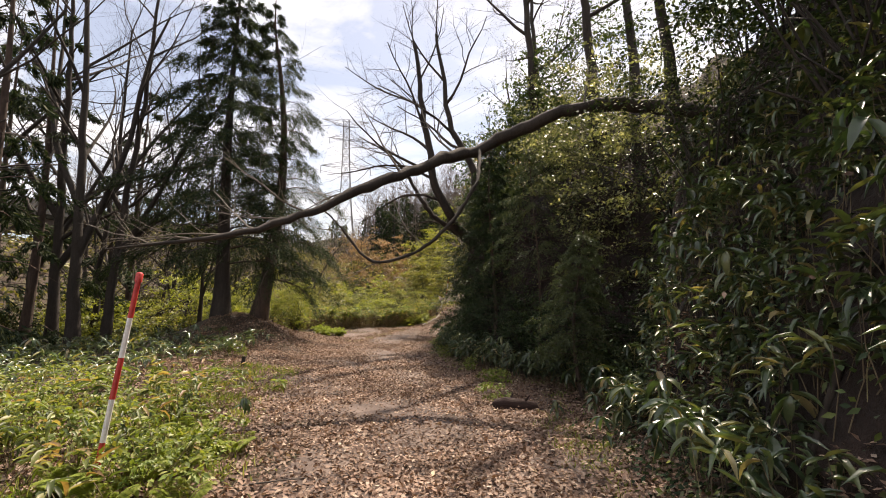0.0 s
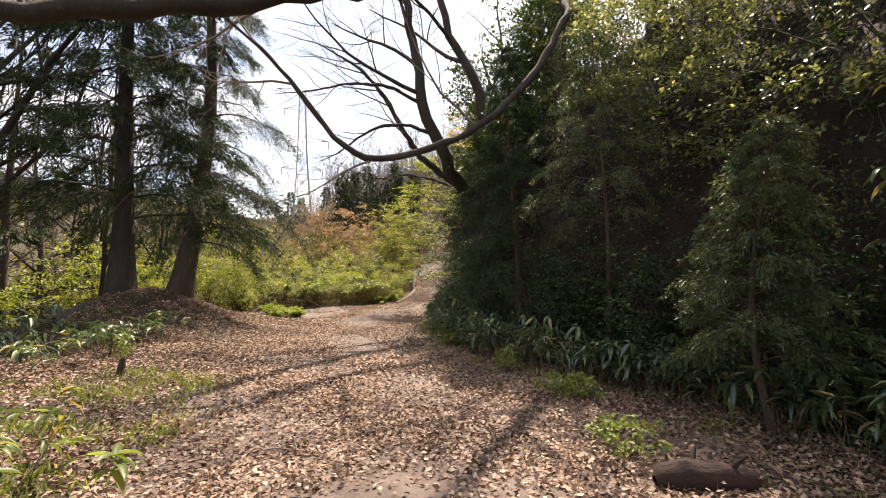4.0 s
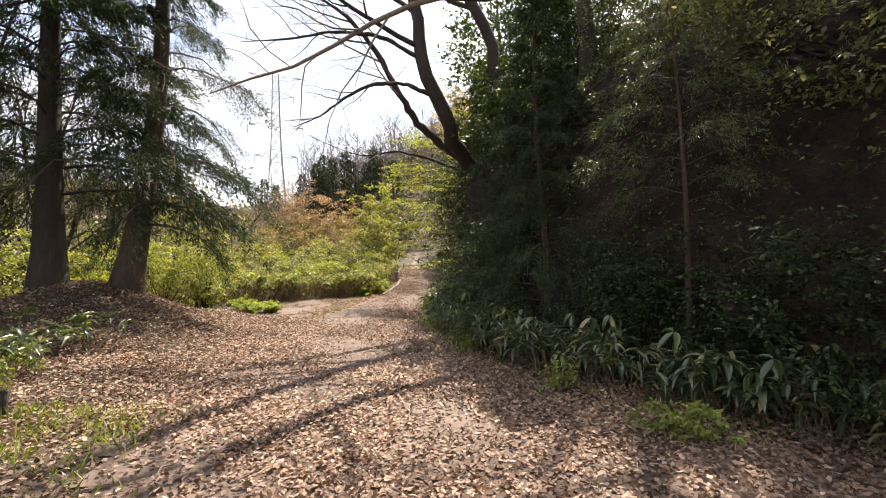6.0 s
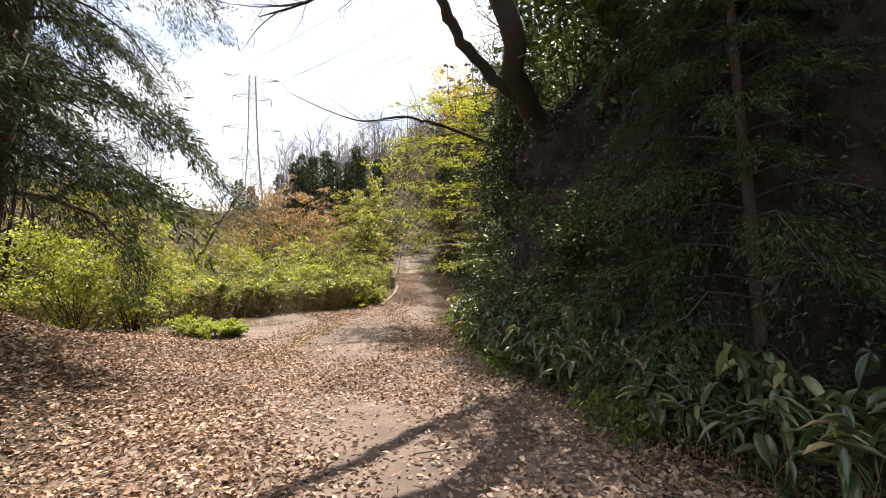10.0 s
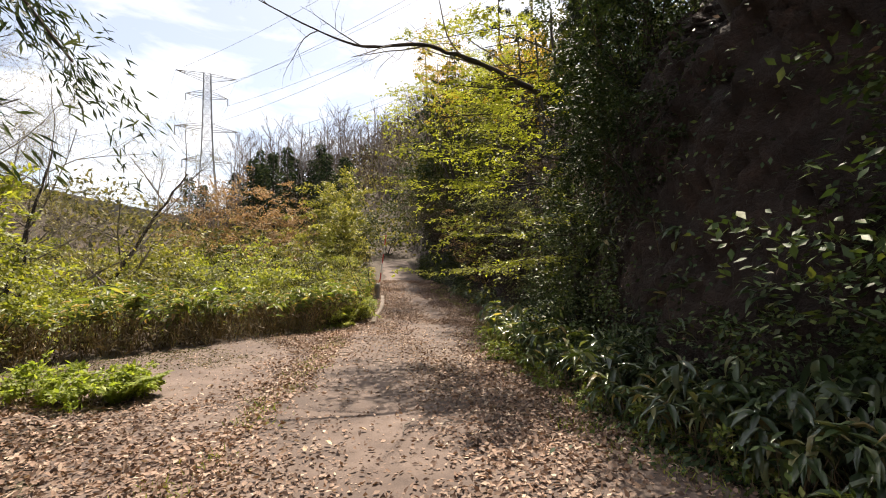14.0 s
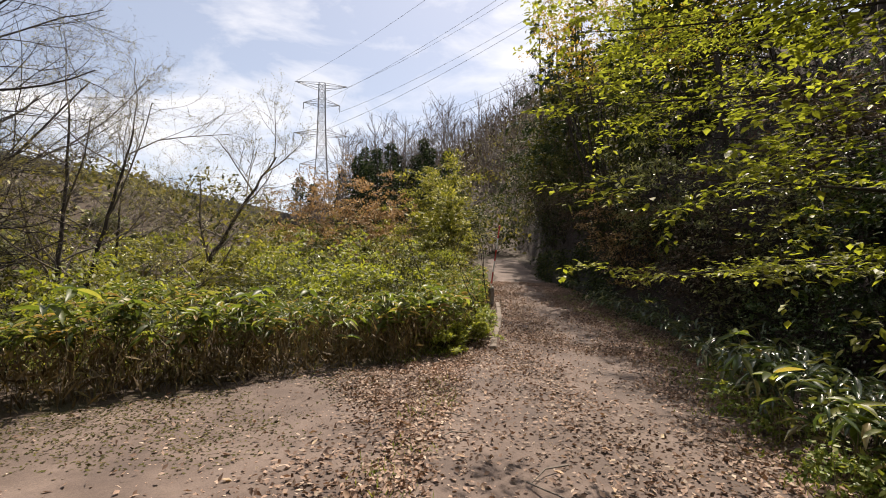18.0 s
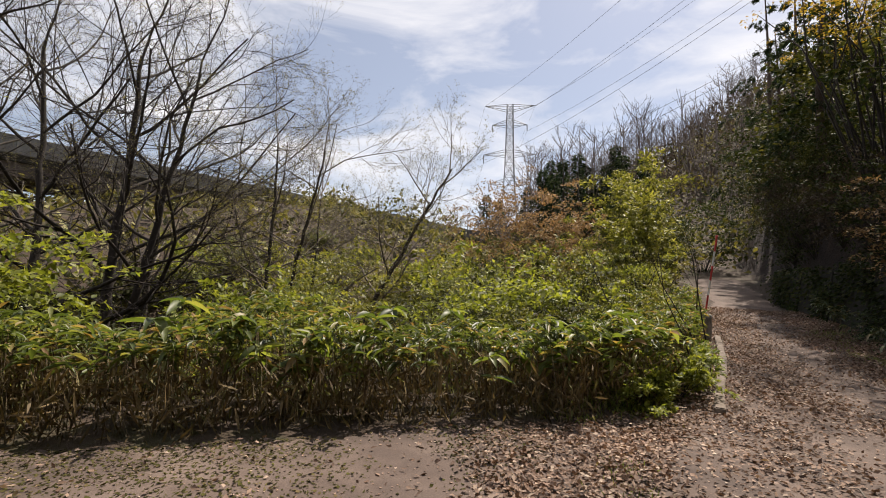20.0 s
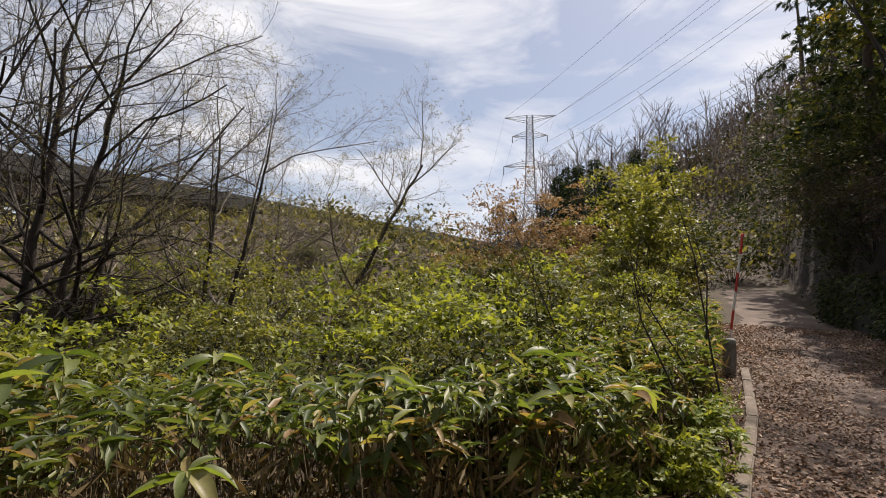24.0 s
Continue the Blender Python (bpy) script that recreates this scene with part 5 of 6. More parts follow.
far_conifers("ridge_conifers", "dark conifers among the bare ridge wood", [(-12.4 + 1.0 * k + 0.4 * math.sin(k * 5.1), 92 + 3 * math.sin(k * 1.7), 11.6 + 1.2 * math.sin(k * 2.3), 2.3) for k in range(4)] + [(-7.6 + 1.7 * k + 0.7 * math.sin(k * 4.3), 94 + 5 * math.sin(k), 10.6 + 1.8 * math.cos(k * 1.9), 2.5) for k in range(6)], M_PINE)
far_conifers("far_pines", "two ragged pines near the pylon", [(-24.0, 103.0, 11.5, 2.6), (-22.2, 105.0, 9.5, 2.2), (-17.2, 106.0, 10.0, 2.2)], M_PINE)
bare_wood("far_wood", "bare grey thicket at the end of the valley", 120, (-75, -14, 78, 135), 8, 8)
rr = np.random.default_rng(15)
n = 26000
fx, fy = rr.uniform(-75, 40, n), rr.uniform(64, 125, n)
clump = np.clip(waves(fx, fy, 3.0, 1.5) + 0.5 * waves(fx, fy, 1.2, 3.1), -0.6, 1)
fz = land(fx, fy) + (1.2 + 2.6 * (clump + 0.6)) * rr.uniform(0.2, 1, n)
far_thicket = tagged(new("far_thicket"), "mixed brown and green scrub on the far slopes", "scrub", kind="stuff")
half = n // 2
for mat, sl in ((M_BUD, slice(0, half)), (M_DIMSHRUB, slice(half, n))):
    m = half if sl.start == 0 else n - half
    part("foliage", leaf_cloud("foliage", np.stack([fx, fy, fz], -1)[sl], rnd_units(rr, m), rnd_units(rr, m) + np.array([0, 0, 0.8]), rr.uniform(0.35, 0.8, m), 0.3, mat), far_thicket)

n = 15000
bx_, by_ = rr.uniform(-22, 78, n), rr.uniform(88, 150, n)
part_of = tagged(new("ridge_brush"), "grey-brown leafless brush between the ridge trees", "scrub", kind="stuff")
part("foliage", leaf_cloud("foliage", np.stack([bx_, by_, land(bx_, by_) + rr.uniform(0, 4.6, n)], -1), rnd_units(rr, n) + np.array([0, 0, 0.8]), rnd_units(rr, n), rr.uniform(0.6, 1.5, n), 0.3, M_FARBROWN), part_of)
q = rr.uniform(-4, 112, n)
o = rr.uniform(-3.5, 24, n)
ev = unit(VIA_B - VIA_A)
ex, ey = VIA_A[0] + ev[0] * q + ev[1] * o, VIA_A[1] + ev[1] * q - ev[0] * o
ez = land(ex, ey) + np.clip(0.8 + waves(ex, ey, 1.6, 2.0), 0.1, 2.0) * rr.uniform(0, 1.3, n)
embankment_scrub = tagged(new("embankment_scrub"), "dull scrub covering the embankment below the viaduct", "scrub", kind="stuff")
for mat, sl in ((M_BUD, slice(0, 9000)), (M_DIMSHRUB, slice(9000, n))):
    part("foliage", leaf_cloud("foliage", np.stack([ex, ey, ez], -1)[sl], rnd_units(rr, sl.stop - sl.start), rnd_units(rr, sl.stop - sl.start) + np.array([0, 0, 0.8]), rr.uniform(0.35, 0.95, sl.stop - sl.start), 0.34, mat), embankment_scrub)

# pylon
PY = Vector((-66.3, 314.3, 0.0))
PY.z = float(land(PY.x, PY.y))
PTOP = 127.0 - PY.z
pylon = thing("pylon", "grey steel lattice electricity pylon beyond the valley", "pylon", PY)
pylon.rotation_euler = (0, 0, radians(14))


def half_width(z):
    return float(np.interp(z, [0, PTOP - 100.0, PTOP - 70.0, PTOP - 52.0, PTOP - 30.0, PTOP], [10.0, 7.0, 4.7, 3.3, 2.5, 1.9]))


lat = Tubes()
levels = [PTOP * s for s in (0, 0.16, 0.3, 0.42, 0.52, 0.62, 0.69, 0.76, 0.82, 0.88, 0.94, 0.9985)]
for sx in (-1, 1):
    for sy in (-1, 1):
        leg = Tubes()
        leg.add([(sx * half_width(z), sy * half_width(z), z) for z in levels], [0.33] * len(levels), 4)
        part("leg", leg.mesh("leg", M_STEEL), pylon)
for a, b in zip(levels[:-1], levels[1:]):
    wa, wb = half_width(a), half_width(b)
    ca = [(-wa, -wa, a), (wa, -wa, a), (wa, wa, a), (-wa, wa, a)]
    cb = [(-wb, -wb, b), (wb, -wb, b), (wb, wb, b), (-wb, wb, b)]
    for i in range(4):
        j = (i + 1) % 4
        lat.add([ca[i], cb[j]], (0.17, 0.17), 4)
        lat.add([ca[j], cb[i]], (0.17, 0.17), 4)
        lat.add([cb[i], cb[j]], (0.17, 0.17), 4)
part("bracing", lat.mesh("bracing", M_STEEL), pylon)
ARMS = [(1.9, 16.4, 0.0), (12.5, 11.2, 4.2), (32.5, 16.8, 5.6), (52.0, 13.0, 4.9)]
TIPS = []
for s, reach, drop in ARMS:
    z = PTOP - s
    for sx in (-1, 1):
        arm = Tubes()
        w = half_width(z)
        tip = np.array([sx * reach, 0, z + (1.4 if s < 5 else -1.0)])
        for sy in (-1, 1):
            arm.add([(sx * w, sy * w, z - 2.1), tip], (0.2, 0.17), 4)
            arm.add([(sx * w, sy * w, z + 1.7), tip], (0.2, 0.17), 4)
        for q in (0.3, 0.6):
            c = np.array([sx * w, 0, z]) * (1 - q) + tip * q
            arm.add([c + np.array([0, -w * (1 - q), -1.7 * (1 - q)]), c + np.array([0, w * (1 - q), 1.7 * (1 - q)])], (0.12, 0.12), 4)
        arm_ob = part("crossarm", arm.mesh("crossarm", M_STEEL), pylon)
        if drop:
            ins = Tubes()
            ins.add([tip, tip - np.array([0, 0, drop])], (0.28, 0.28), 5)
            part("insulator", ins.mesh("insulator", M_STEEL), arm_ob)
        TIPS.append(tip - np.array([0, 0, drop]))
turn = Matrix.Rotation(radians(14), 3, "Z")
for k, tip in enumerate(TIPS):
    p0 = np.array(PY + turn @ Vector(tip))
    side = np.array(turn @ Vector((1, 0, 0))) * tip[0]
    for end, sag, radius in (((145.6, 85.0, 132 + (tip[2] - PTOP + 26)), 12, 0.09), ((-190, 560, 60 + (tip[2] - PTOP + 26)), 16, 0.045)):
        p1 = np.array(end) + side * 0.9
        t = np.linspace(0, 1, 25)
        line = p0 + (p1 - p0) * t[:, None]
        line[:, 2] -= sag * 4 * t * (1 - t)
        wt = Tubes()
        wt.add(line - p0, [radius] * 25, 4)
        wire = tagged(new("power_line", wt.mesh("power_line", M_STEEL)), "grey overhead power line strung from the pylon", "cable", "power lines")
        wire.location = p0

# viaduct
e = VIA_B - VIA_A
L = float(np.linalg.norm(e))
viaduct = thing("viaduct", "expressway viaduct with a grey parapet and dark girders", "bridge", (VIA_A[0], VIA_A[1], 12.4))
viaduct.rotation_euler = (0, 0, math.atan2(e[1], e[0]))
for k in range(24):
    ln = L / 24
    part("parapet", box_mesh("parapet", (ln - 0.02, 0.3, 1.45), M_PARAPET, 0.03, (ln * (k + 0.5), -0.4, -0.73)), viaduct)
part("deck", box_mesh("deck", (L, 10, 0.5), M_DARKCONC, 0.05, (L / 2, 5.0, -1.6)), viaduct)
for k in range(3):
    part("girder", box_mesh("girder", (L, 0.4, 1.1), M_RUST, 0.03, (L / 2, 0.6 + 3.4 * k, -2.42)), viaduct)
for k in range(5):
    part("pier", box_mesh("pier", (2.0, 6.5, 9.0), M_CONCRETE, 0.15, (10 + 24 * k, 4.5, -8.3)), viaduct)
rail = Tubes()
rail.add([(0, -0.4, 0.45), (L, -0.4, 0.45)], (0.05, 0.05), 5)
part("guard_rail", rail.mesh("guard_rail", M_STEEL), viaduct)

# ---- lane side: kerb, posts, snow poles, wall ----
KERB = [(-1.3, 31.0), (-1.14, 31.9), (-0.98, 32.7), (-0.8, 33.5), (-0.55, 34.7), (-0.38, 35.8), (-0.24, 36.8), (-0.12, 37.7)]
kerb = thing("kerb", "low weathered concrete kerb along the lane", "kerb", on_land(*KERB[0]), kind="structure")
kz0 = kerb.location.copy()
rng = np.random.default_rng(21)
for (ax_, ay), (bx, by) in zip(KERB[:-1], KERB[1:]):
    for u in (0.0,):
        x0, y0 = ax_ + (bx - ax_) * u, ay + (by - ay) * u
        x1, y1 = ax_ + (bx - ax_) * (u + 1.0), ay + (by - ay) * (u + 1.0)
        ln = math.hypot(x1 - x0, y1 - y0)
        st = part("kerb_stone", box_mesh("kerb_stone", (ln - 0.006, 0.13, 0.32), M_KERB, 0.014), kerb)
        cx, cy = (x0 + x1) / 2, (y0 + y1) / 2
        st.matrix_basis = pose(cx - kz0.x, cy - kz0.y, float(land(cx, cy)) - 0.06 - kz0.z, rng.uniform(-0.6, 0.6), -math.degrees(math.atan2(float(land(x1, y1)) - float(land(x0, y0)), ln)), math.degrees(math.atan2(y1 - y0, x1 - x0)))
for k, (x, y, tilt) in enumerate([(-0.38, 37.6, 3), (-0.62, 39.4, -4), (-0.2, 41.9, 2)]):
    post = thing("guard_post", "short round weathered grey post behind the kerb", "post", on_land(x, y), "guard posts")
    post.rotation_euler = (radians(tilt), radians(tilt * 0.6), radians(8))
    tb = Tubes()
    tb.add([(0, 0, -0.3), (0, 0, 0.1), (0.004, 0, 0.35), (0, 0, 0.56)], (0.118, 0.114, 0.116, 0.112), 14)
    part("shaft", tb.mesh("shaft", M_POST), post)
    tb = Tubes()
    tb.add([(0, 0, 0.56), (0, 0, 0.62), (0, 0, 0.645), (0, 0, 0.65)], (0.117, 0.115, 0.085, 0.001), 14)
    part("cap", tb.mesh("cap", M_CONCRETE), post, "pale weathered top")
grail = thing("guard_rail", "short grey-blue steel guard rail behind the posts", "guard rail", on_land(-0.95, 38.6))
for k in range(2):
    rb = Tubes()
    rb.add([(0.02, -0.4, 0.5 + 0.12 * k), (0.05, 1.2, 0.56 + 0.12 * k), (0.2, 3.4, 0.75 + 0.12 * k)], (0.06, 0.06, 0.06), 8)
    part("rail", rb.mesh("rail", M_STEEL), grail)


for k, (x, y, tx, ty, tz) in enumerate([(-0.95, 33.4, -1.45, 33.3, 2.9), (-1.05, 33.2, -2.0, 33.0, 2.2), (-1.3, 32.4, -1.9, 32.2, 2.0), (-2.2, 32.8, -3.2, 32.6, 2.4), (-1.0, 34.4, -1.2, 34.2, 2.6)]):
    stem = thing("bare_sapling", "thin dark leafless sapling leaning over the hedge", "sapling", on_land(x, y), "saplings by the kerb")
    srng = np.random.default_rng(700 + k)
    top = np.array([tx - x, ty - y, tz - stem.location.z])
    tb = Tubes()
    tb.add([np.array([0, 0, -0.2]), top * 0.35 + srng.normal(size=3) * 0.04, top * 0.7 + srng.normal(size=3) * 0.05, top], (0.013, 0.011, 0.008, 0.003), 6)
    part("stem", tb.mesh("stem", M_BARK), stem)
    for q in (0.45, 0.6, 0.72, 0.85):
        tb = Tubes()
        bough(srng, top * q, unit(top) + srng.normal(size=3) * 0.5, 0.5, 0.005, 2, SPEC_BIG, tb, [])
        part("twig", tb.mesh("twig", M_BARK), stem)


def snow_pole(base, top, bands, r):
    base, top = Vector(base), Vector(top)
    ob = thing("snow_pole", "leaning red and white striped snow pole stuck in the verge", "marker pole", base, "snow poles")
    w = top - base
    ln = w.length
    ob.rotation_mode = "QUATERNION"
    ob.rotation_quaternion = Vector((0, 0, 1)).rotation_difference(w)
    z = -0.25
    step = (ln + 0.25) / bands
    for k in range(bands):
        tb = Tubes()
        tb.add([(0, 0, z), (0, 0, z + step)], (r, r), 12)
        part("band", tb.mesh("band", M_RED if (bands - k) % 2 else M_WHITE), ob, "red band" if (bands - k) % 2 else "white band")
        z += step
    tb = Tubes()
    tb.add([(0, 0, ln - 0.02), (0, 0, ln + 0.05), (0, 0, ln + 0.06), (0, 0, ln + 0.062)], (r * 1.35, r * 1.35, r * 0.9, 0.001), 12)
    part("cap", tb.mesh("cap", M_RED), ob)


snow_pole((-2.7, 3.74, float(land(-2.7, 3.74))), (-2.57, 3.94, 1.68), 6, 0.021)
snow_pole((0.2, 41.4, float(land(0.2, 41.4))), (0.62, 41.4, 3.4), 6, 0.03)

wall = tagged(new("retaining_wall"), "dark concrete retaining wall at the foot of the slope", "wall", kind="structure")
wall.location = on_land(4.0, 42.4)
wall.rotation_euler = (0, radians(9), radians(7))
for k in range(4):
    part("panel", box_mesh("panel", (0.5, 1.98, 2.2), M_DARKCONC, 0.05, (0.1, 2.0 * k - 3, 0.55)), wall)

# ivy added over the panels to darken the wall's face
wr = np.random.default_rng(22)
n = 6000
wy, wz = wr.uniform(-4, 4, n), wr.uniform(-0.4, 1.8, n)
keep = waves(wy, wz, 0.5, 1.0) + wz * 0.35 > wr.uniform(-0.5, 0.9, n)
wy, wz = wy[keep], wz[keep]
n = len(wy)
part("ivy", leaf_cloud("ivy", np.stack([-0.17 - wr.exponential(0.07, n), wy, wz], -1), np.stack([-wr.uniform(0.2, 0.9, n), wr.normal(size=n) * 0.6, -wr.uniform(0.1, 1, n)], -1), rnd_units(wr, n) + np.array([-0.8, 0, 0.5]), wr.uniform(0.08, 0.17, n), 0.07, M_SLOPE), wall, "dark ivy hanging over the wall")

# ---- dwarf bamboo ----
rng = np.random.default_rng(31)


def along(y0, y1, n, side, spread, shift=0.0):
    y = rng.uniform(y0, y1, n)
    x = (edge_r(y) if side > 0 else edge_l(y)) + side * (shift + 0.55 * sm((y - 4) / 1.5) * sm((9.5 - y) / 1.5) + np.abs(rng.normal(size=n)) * spread)
    return np.stack([x, y], -1)


PROTO = {}
for key, label, size in (("dark", "dark green dwarf bamboo with broad drooping leaves at the bank's foot", 0.25), ("sun", "yellow-green dwarf bamboo with leaves lightened as if sunlit", 0.22)):
    PROTO[key] = [sasa_plant(rng, key, (0, 0, -60 - k), (0.45, 0.6, 0.75, 0.55, 0.7, 0.9)[k], label, "dwarf bamboo " + ("at the bank" if key == "dark" else "hedge"), size) for k in range(6)]


def plant(key, x, y, scale, z=None):
    ob = copy_thing(PROTO[key][rng.integers(0, 6)], Matrix())
    ob.matrix_basis = Matrix.LocRotScale((x, y, float(land(x, y)) if z is None else z), Euler((rng.uniform(-0.12, 0.12), rng.uniform(-0.12, 0.12), rng.uniform(0, 6.28))), (scale, scale, scale))


for x, y in along(3.0, 27.0, 66, 1, 0.35, 0.1):
    plant("dark", x, y, rng.uniform(0.75, 1.15))
for x, y in np.concatenate([along(2.6, 9.0, 52, 1, 1.2, 0.4), along(16, 26, 10, 1, 0.9, 0.4), along(12.5, 19.5, 26, 1, 0.8, 0.35)]):
    plant("dark", x, y, rng.uniform(0.9, 1.25))
# lightened plants stand in for sun on the bank's edge
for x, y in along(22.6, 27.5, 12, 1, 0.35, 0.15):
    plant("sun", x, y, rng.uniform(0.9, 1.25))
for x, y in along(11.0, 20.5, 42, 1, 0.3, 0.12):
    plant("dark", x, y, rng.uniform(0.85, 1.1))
# lightened plants mixed in as painted sun patches
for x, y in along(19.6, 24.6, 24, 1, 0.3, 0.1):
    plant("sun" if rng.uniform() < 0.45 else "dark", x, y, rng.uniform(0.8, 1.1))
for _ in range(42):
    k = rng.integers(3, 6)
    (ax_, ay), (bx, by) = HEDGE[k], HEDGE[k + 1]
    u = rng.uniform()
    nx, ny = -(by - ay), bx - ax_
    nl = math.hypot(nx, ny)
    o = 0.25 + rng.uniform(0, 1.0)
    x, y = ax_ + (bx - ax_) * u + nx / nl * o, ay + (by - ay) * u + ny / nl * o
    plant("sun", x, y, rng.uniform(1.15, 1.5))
for _ in range(14):
    plant("sun", rng.uniform(-5.2, -2.6), rng.uniform(4.2, 8.5), rng.uniform(0.6, 0.9))
for _ in range(10):
    plant("dark", rng.uniform(-10.0, -6.2), rng.uniform(9.5, 14.5), rng.uniform(0.7, 1.0))
for x, y, sc in [(-2.75, 6.8, 0.75), (-3.5, 5.6, 0.7), (1.9, 5.4, 0.7), (2.1, 6.6, 0.75), (1.7, 7.2, 0.6)]:
    plant("dark", x, y, sc)
for obs in PROTO.values():
    for ob in obs:
        for o in (*ob.children_recursive, ob):
            bpy.data.objects.remove(o)

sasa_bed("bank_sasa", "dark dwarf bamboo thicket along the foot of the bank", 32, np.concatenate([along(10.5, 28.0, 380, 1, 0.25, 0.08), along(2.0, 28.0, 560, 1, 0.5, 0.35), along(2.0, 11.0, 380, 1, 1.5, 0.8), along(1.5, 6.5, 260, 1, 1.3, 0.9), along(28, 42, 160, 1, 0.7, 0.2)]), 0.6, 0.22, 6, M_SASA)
hp = []
for _ in range(16000):
    x, y = rng.uniform(-24, 0), rng.uniform(22, 40)
    b = behind_hedge(x, y)
    if 0.1 < b < 2.6 and len(hp) < 1900 and rng.uniform() < (1.0 if x > -9 else 0.5):
        hp.append((x, y))
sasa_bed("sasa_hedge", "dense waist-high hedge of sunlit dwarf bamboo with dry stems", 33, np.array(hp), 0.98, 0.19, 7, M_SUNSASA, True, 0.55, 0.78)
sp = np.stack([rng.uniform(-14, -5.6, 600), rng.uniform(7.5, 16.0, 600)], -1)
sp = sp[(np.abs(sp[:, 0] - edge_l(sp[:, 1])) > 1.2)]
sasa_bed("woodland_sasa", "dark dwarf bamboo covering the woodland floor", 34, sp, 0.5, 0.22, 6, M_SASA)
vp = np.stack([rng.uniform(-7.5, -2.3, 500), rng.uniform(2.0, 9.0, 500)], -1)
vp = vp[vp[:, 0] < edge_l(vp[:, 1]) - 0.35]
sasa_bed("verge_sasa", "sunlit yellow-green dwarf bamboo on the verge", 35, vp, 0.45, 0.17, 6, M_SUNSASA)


# ---- ferns and low herbs ----
def fern(seed, x, y, r, fronds, mat, label):
    g = np.random.default_rng(seed)
    ob = thing("fern", label, "fern", on_land(x, y), "ferns")
    for k in range(fronds):
        a = k * 2.4 + g.uniform(-0.3, 0.3)
        ln = r * g.uniform(0.7, 1.15)
        t = np.linspace(0.08, 1, 32)
        h = ln * (1.35 * t - 0.8 * t ** 2)
        mid = np.stack([np.cos(a) * ln * t * 0.68, np.sin(a) * ln * t * 0.68, h], -1)
        side = np.array([-math.sin(a), math.cos(a), 0])
        at = np.concatenate([mid, mid])
        ax = np.concatenate([side[None] + 0 * mid, -side[None] + 0 * mid]) + np.array([math.cos(a), math.sin(a), -0.25]) * 0.5
        w = ln * 0.3 * np.sin(np.pi * (0.12 + 0.86 * t)) + 0.01
        part("frond", leaf_cloud("frond", at, ax, np.array([0, 0, 1.0]) + 0 * at, np.concatenate([w, w]), np.concatenate([w, w]) * 0.11 + 0.004, mat), ob)
    return ob


g = np.random.default_rng(41)
for k in range(3):
    fern(600 + k, -5.6 + g.uniform(-0.7, 0.6), 23.4 + g.uniform(-0.45, 0.5), 0.5, 14, M_FERN, "bright yellow-green fern catching the sun at the lane's edge")
for k, (x, y, r, h) in enumerate([(-5.45, 23.3, 0.45, 0.5), (-6.0, 23.25, 0.42, 0.5), (-5.1, 23.6, 0.34, 0.4)]):
    shrub("bright_herb", "leafy yellow-green herb clump catching the sun at the lane's edge", 660 + k, on_land(x, y), (r, r, h), 1500, 0.07, M_FERN, M_CULM, 40, 5, 0.4, "herb", "bright herbs")
for k, (x, y, r, h) in enumerate([(-2.5, 4.0, 0.5, 0.45), (-3.3, 4.6, 0.6, 0.5), (-2.6, 5.0, 0.4, 0.35), (-4.2, 5.0, 0.7, 0.6), (-3.6, 6.2, 0.6, 0.5), (-5.2, 6.4, 0.8, 0.7)]):
    shrub("verge_herb", "fresh green leafy herb in the verge beside the pole", 670 + k, on_land(x, y), (r, r, h), 1000, 0.06, M_GRASS, M_CULM, 40, 5, 0.4, "herb", "verge herbs")
for k in range(16):
    fern(620 + k, -2.75 + g.normal() * 0.4, g.uniform(3.2, 6.0), 0.34, 10, M_FERN, "fresh green fern in the verge beside the pole")
for k, (x, y) in enumerate([(1.35, 10.9), (1.15, 11.05), (0.75, 12.6), (0.15, 15.6), (0.05, 16.1), (-0.15, 18.7), (0.2, 22.6), (0.5, 24.8), (0.8, 26.4), (1.5, 28.3), (-6.1, 13.8), (0.15, 19.6), (0.2, 20.5), (0.1, 21.4), (0.3, 23.4), (0.45, 24.1), (0.7, 25.4), (0.3, 25.0), (1.0, 27.2), (0.9, 8.8)]):
    shrub("bank_herb", "fresh green leafy herb at the foot of the bank", 640 + k, on_land(x, y), (0.26, 0.26, 0.38), 420, 0.06, M_GRASS, M_CULM, 26, 3, 0.4, "herb", "herbs along the bank")


def tufts(name, label, spots, r, per, length, mat):
    g2 = np.random.default_rng(len(spots))
    n = len(spots) * per
    c = np.repeat(np.asarray(spots), per, 0) + g2.normal(size=(n, 2)) * r
    at = np.stack([c[:, 0], c[:, 1], land(c[:, 0], c[:, 1])], -1)
    ax = np.stack([g2.normal(size=n) * 0.6, g2.normal(size=n) * 0.6, g2.uniform(0.5, 1.2, n)], -1)
    ob = new(name, leaf_cloud(name, at, ax, rnd_units(g2, n), length * g2.uniform(0.5, 1.3, n), length * 0.11, mat))
    return tagged(ob, label, "grass", kind="stuff")


gs = [(-3.9 + 0.19 * (0.5 * k) + 0.12 * math.sin(k * 2.3), 20.5 + 0.5 * k) for k in range(18) if k % 5 != 2]
tufts("lane_grass", "green grass tufts along the strip between lane and lay-by", gs, 0.13, 60, 0.09, M_GRASS)
vs = np.stack([g.uniform(-5.5, -1.6, 260), g.uniform(3.0, 12.5, 260)], -1)
vs = vs[vs[:, 0] < edge_l(vs[:, 1]) + 0.25]
tufts("verge_grass", "sparse spring grass among the leaves on the verge", vs, 0.16, 40, 0.14, M_GRASS)
hs = np.stack([g.uniform(-3.4, -0.6, 130), g.uniform(29.8, 36.5, 130)], -1)
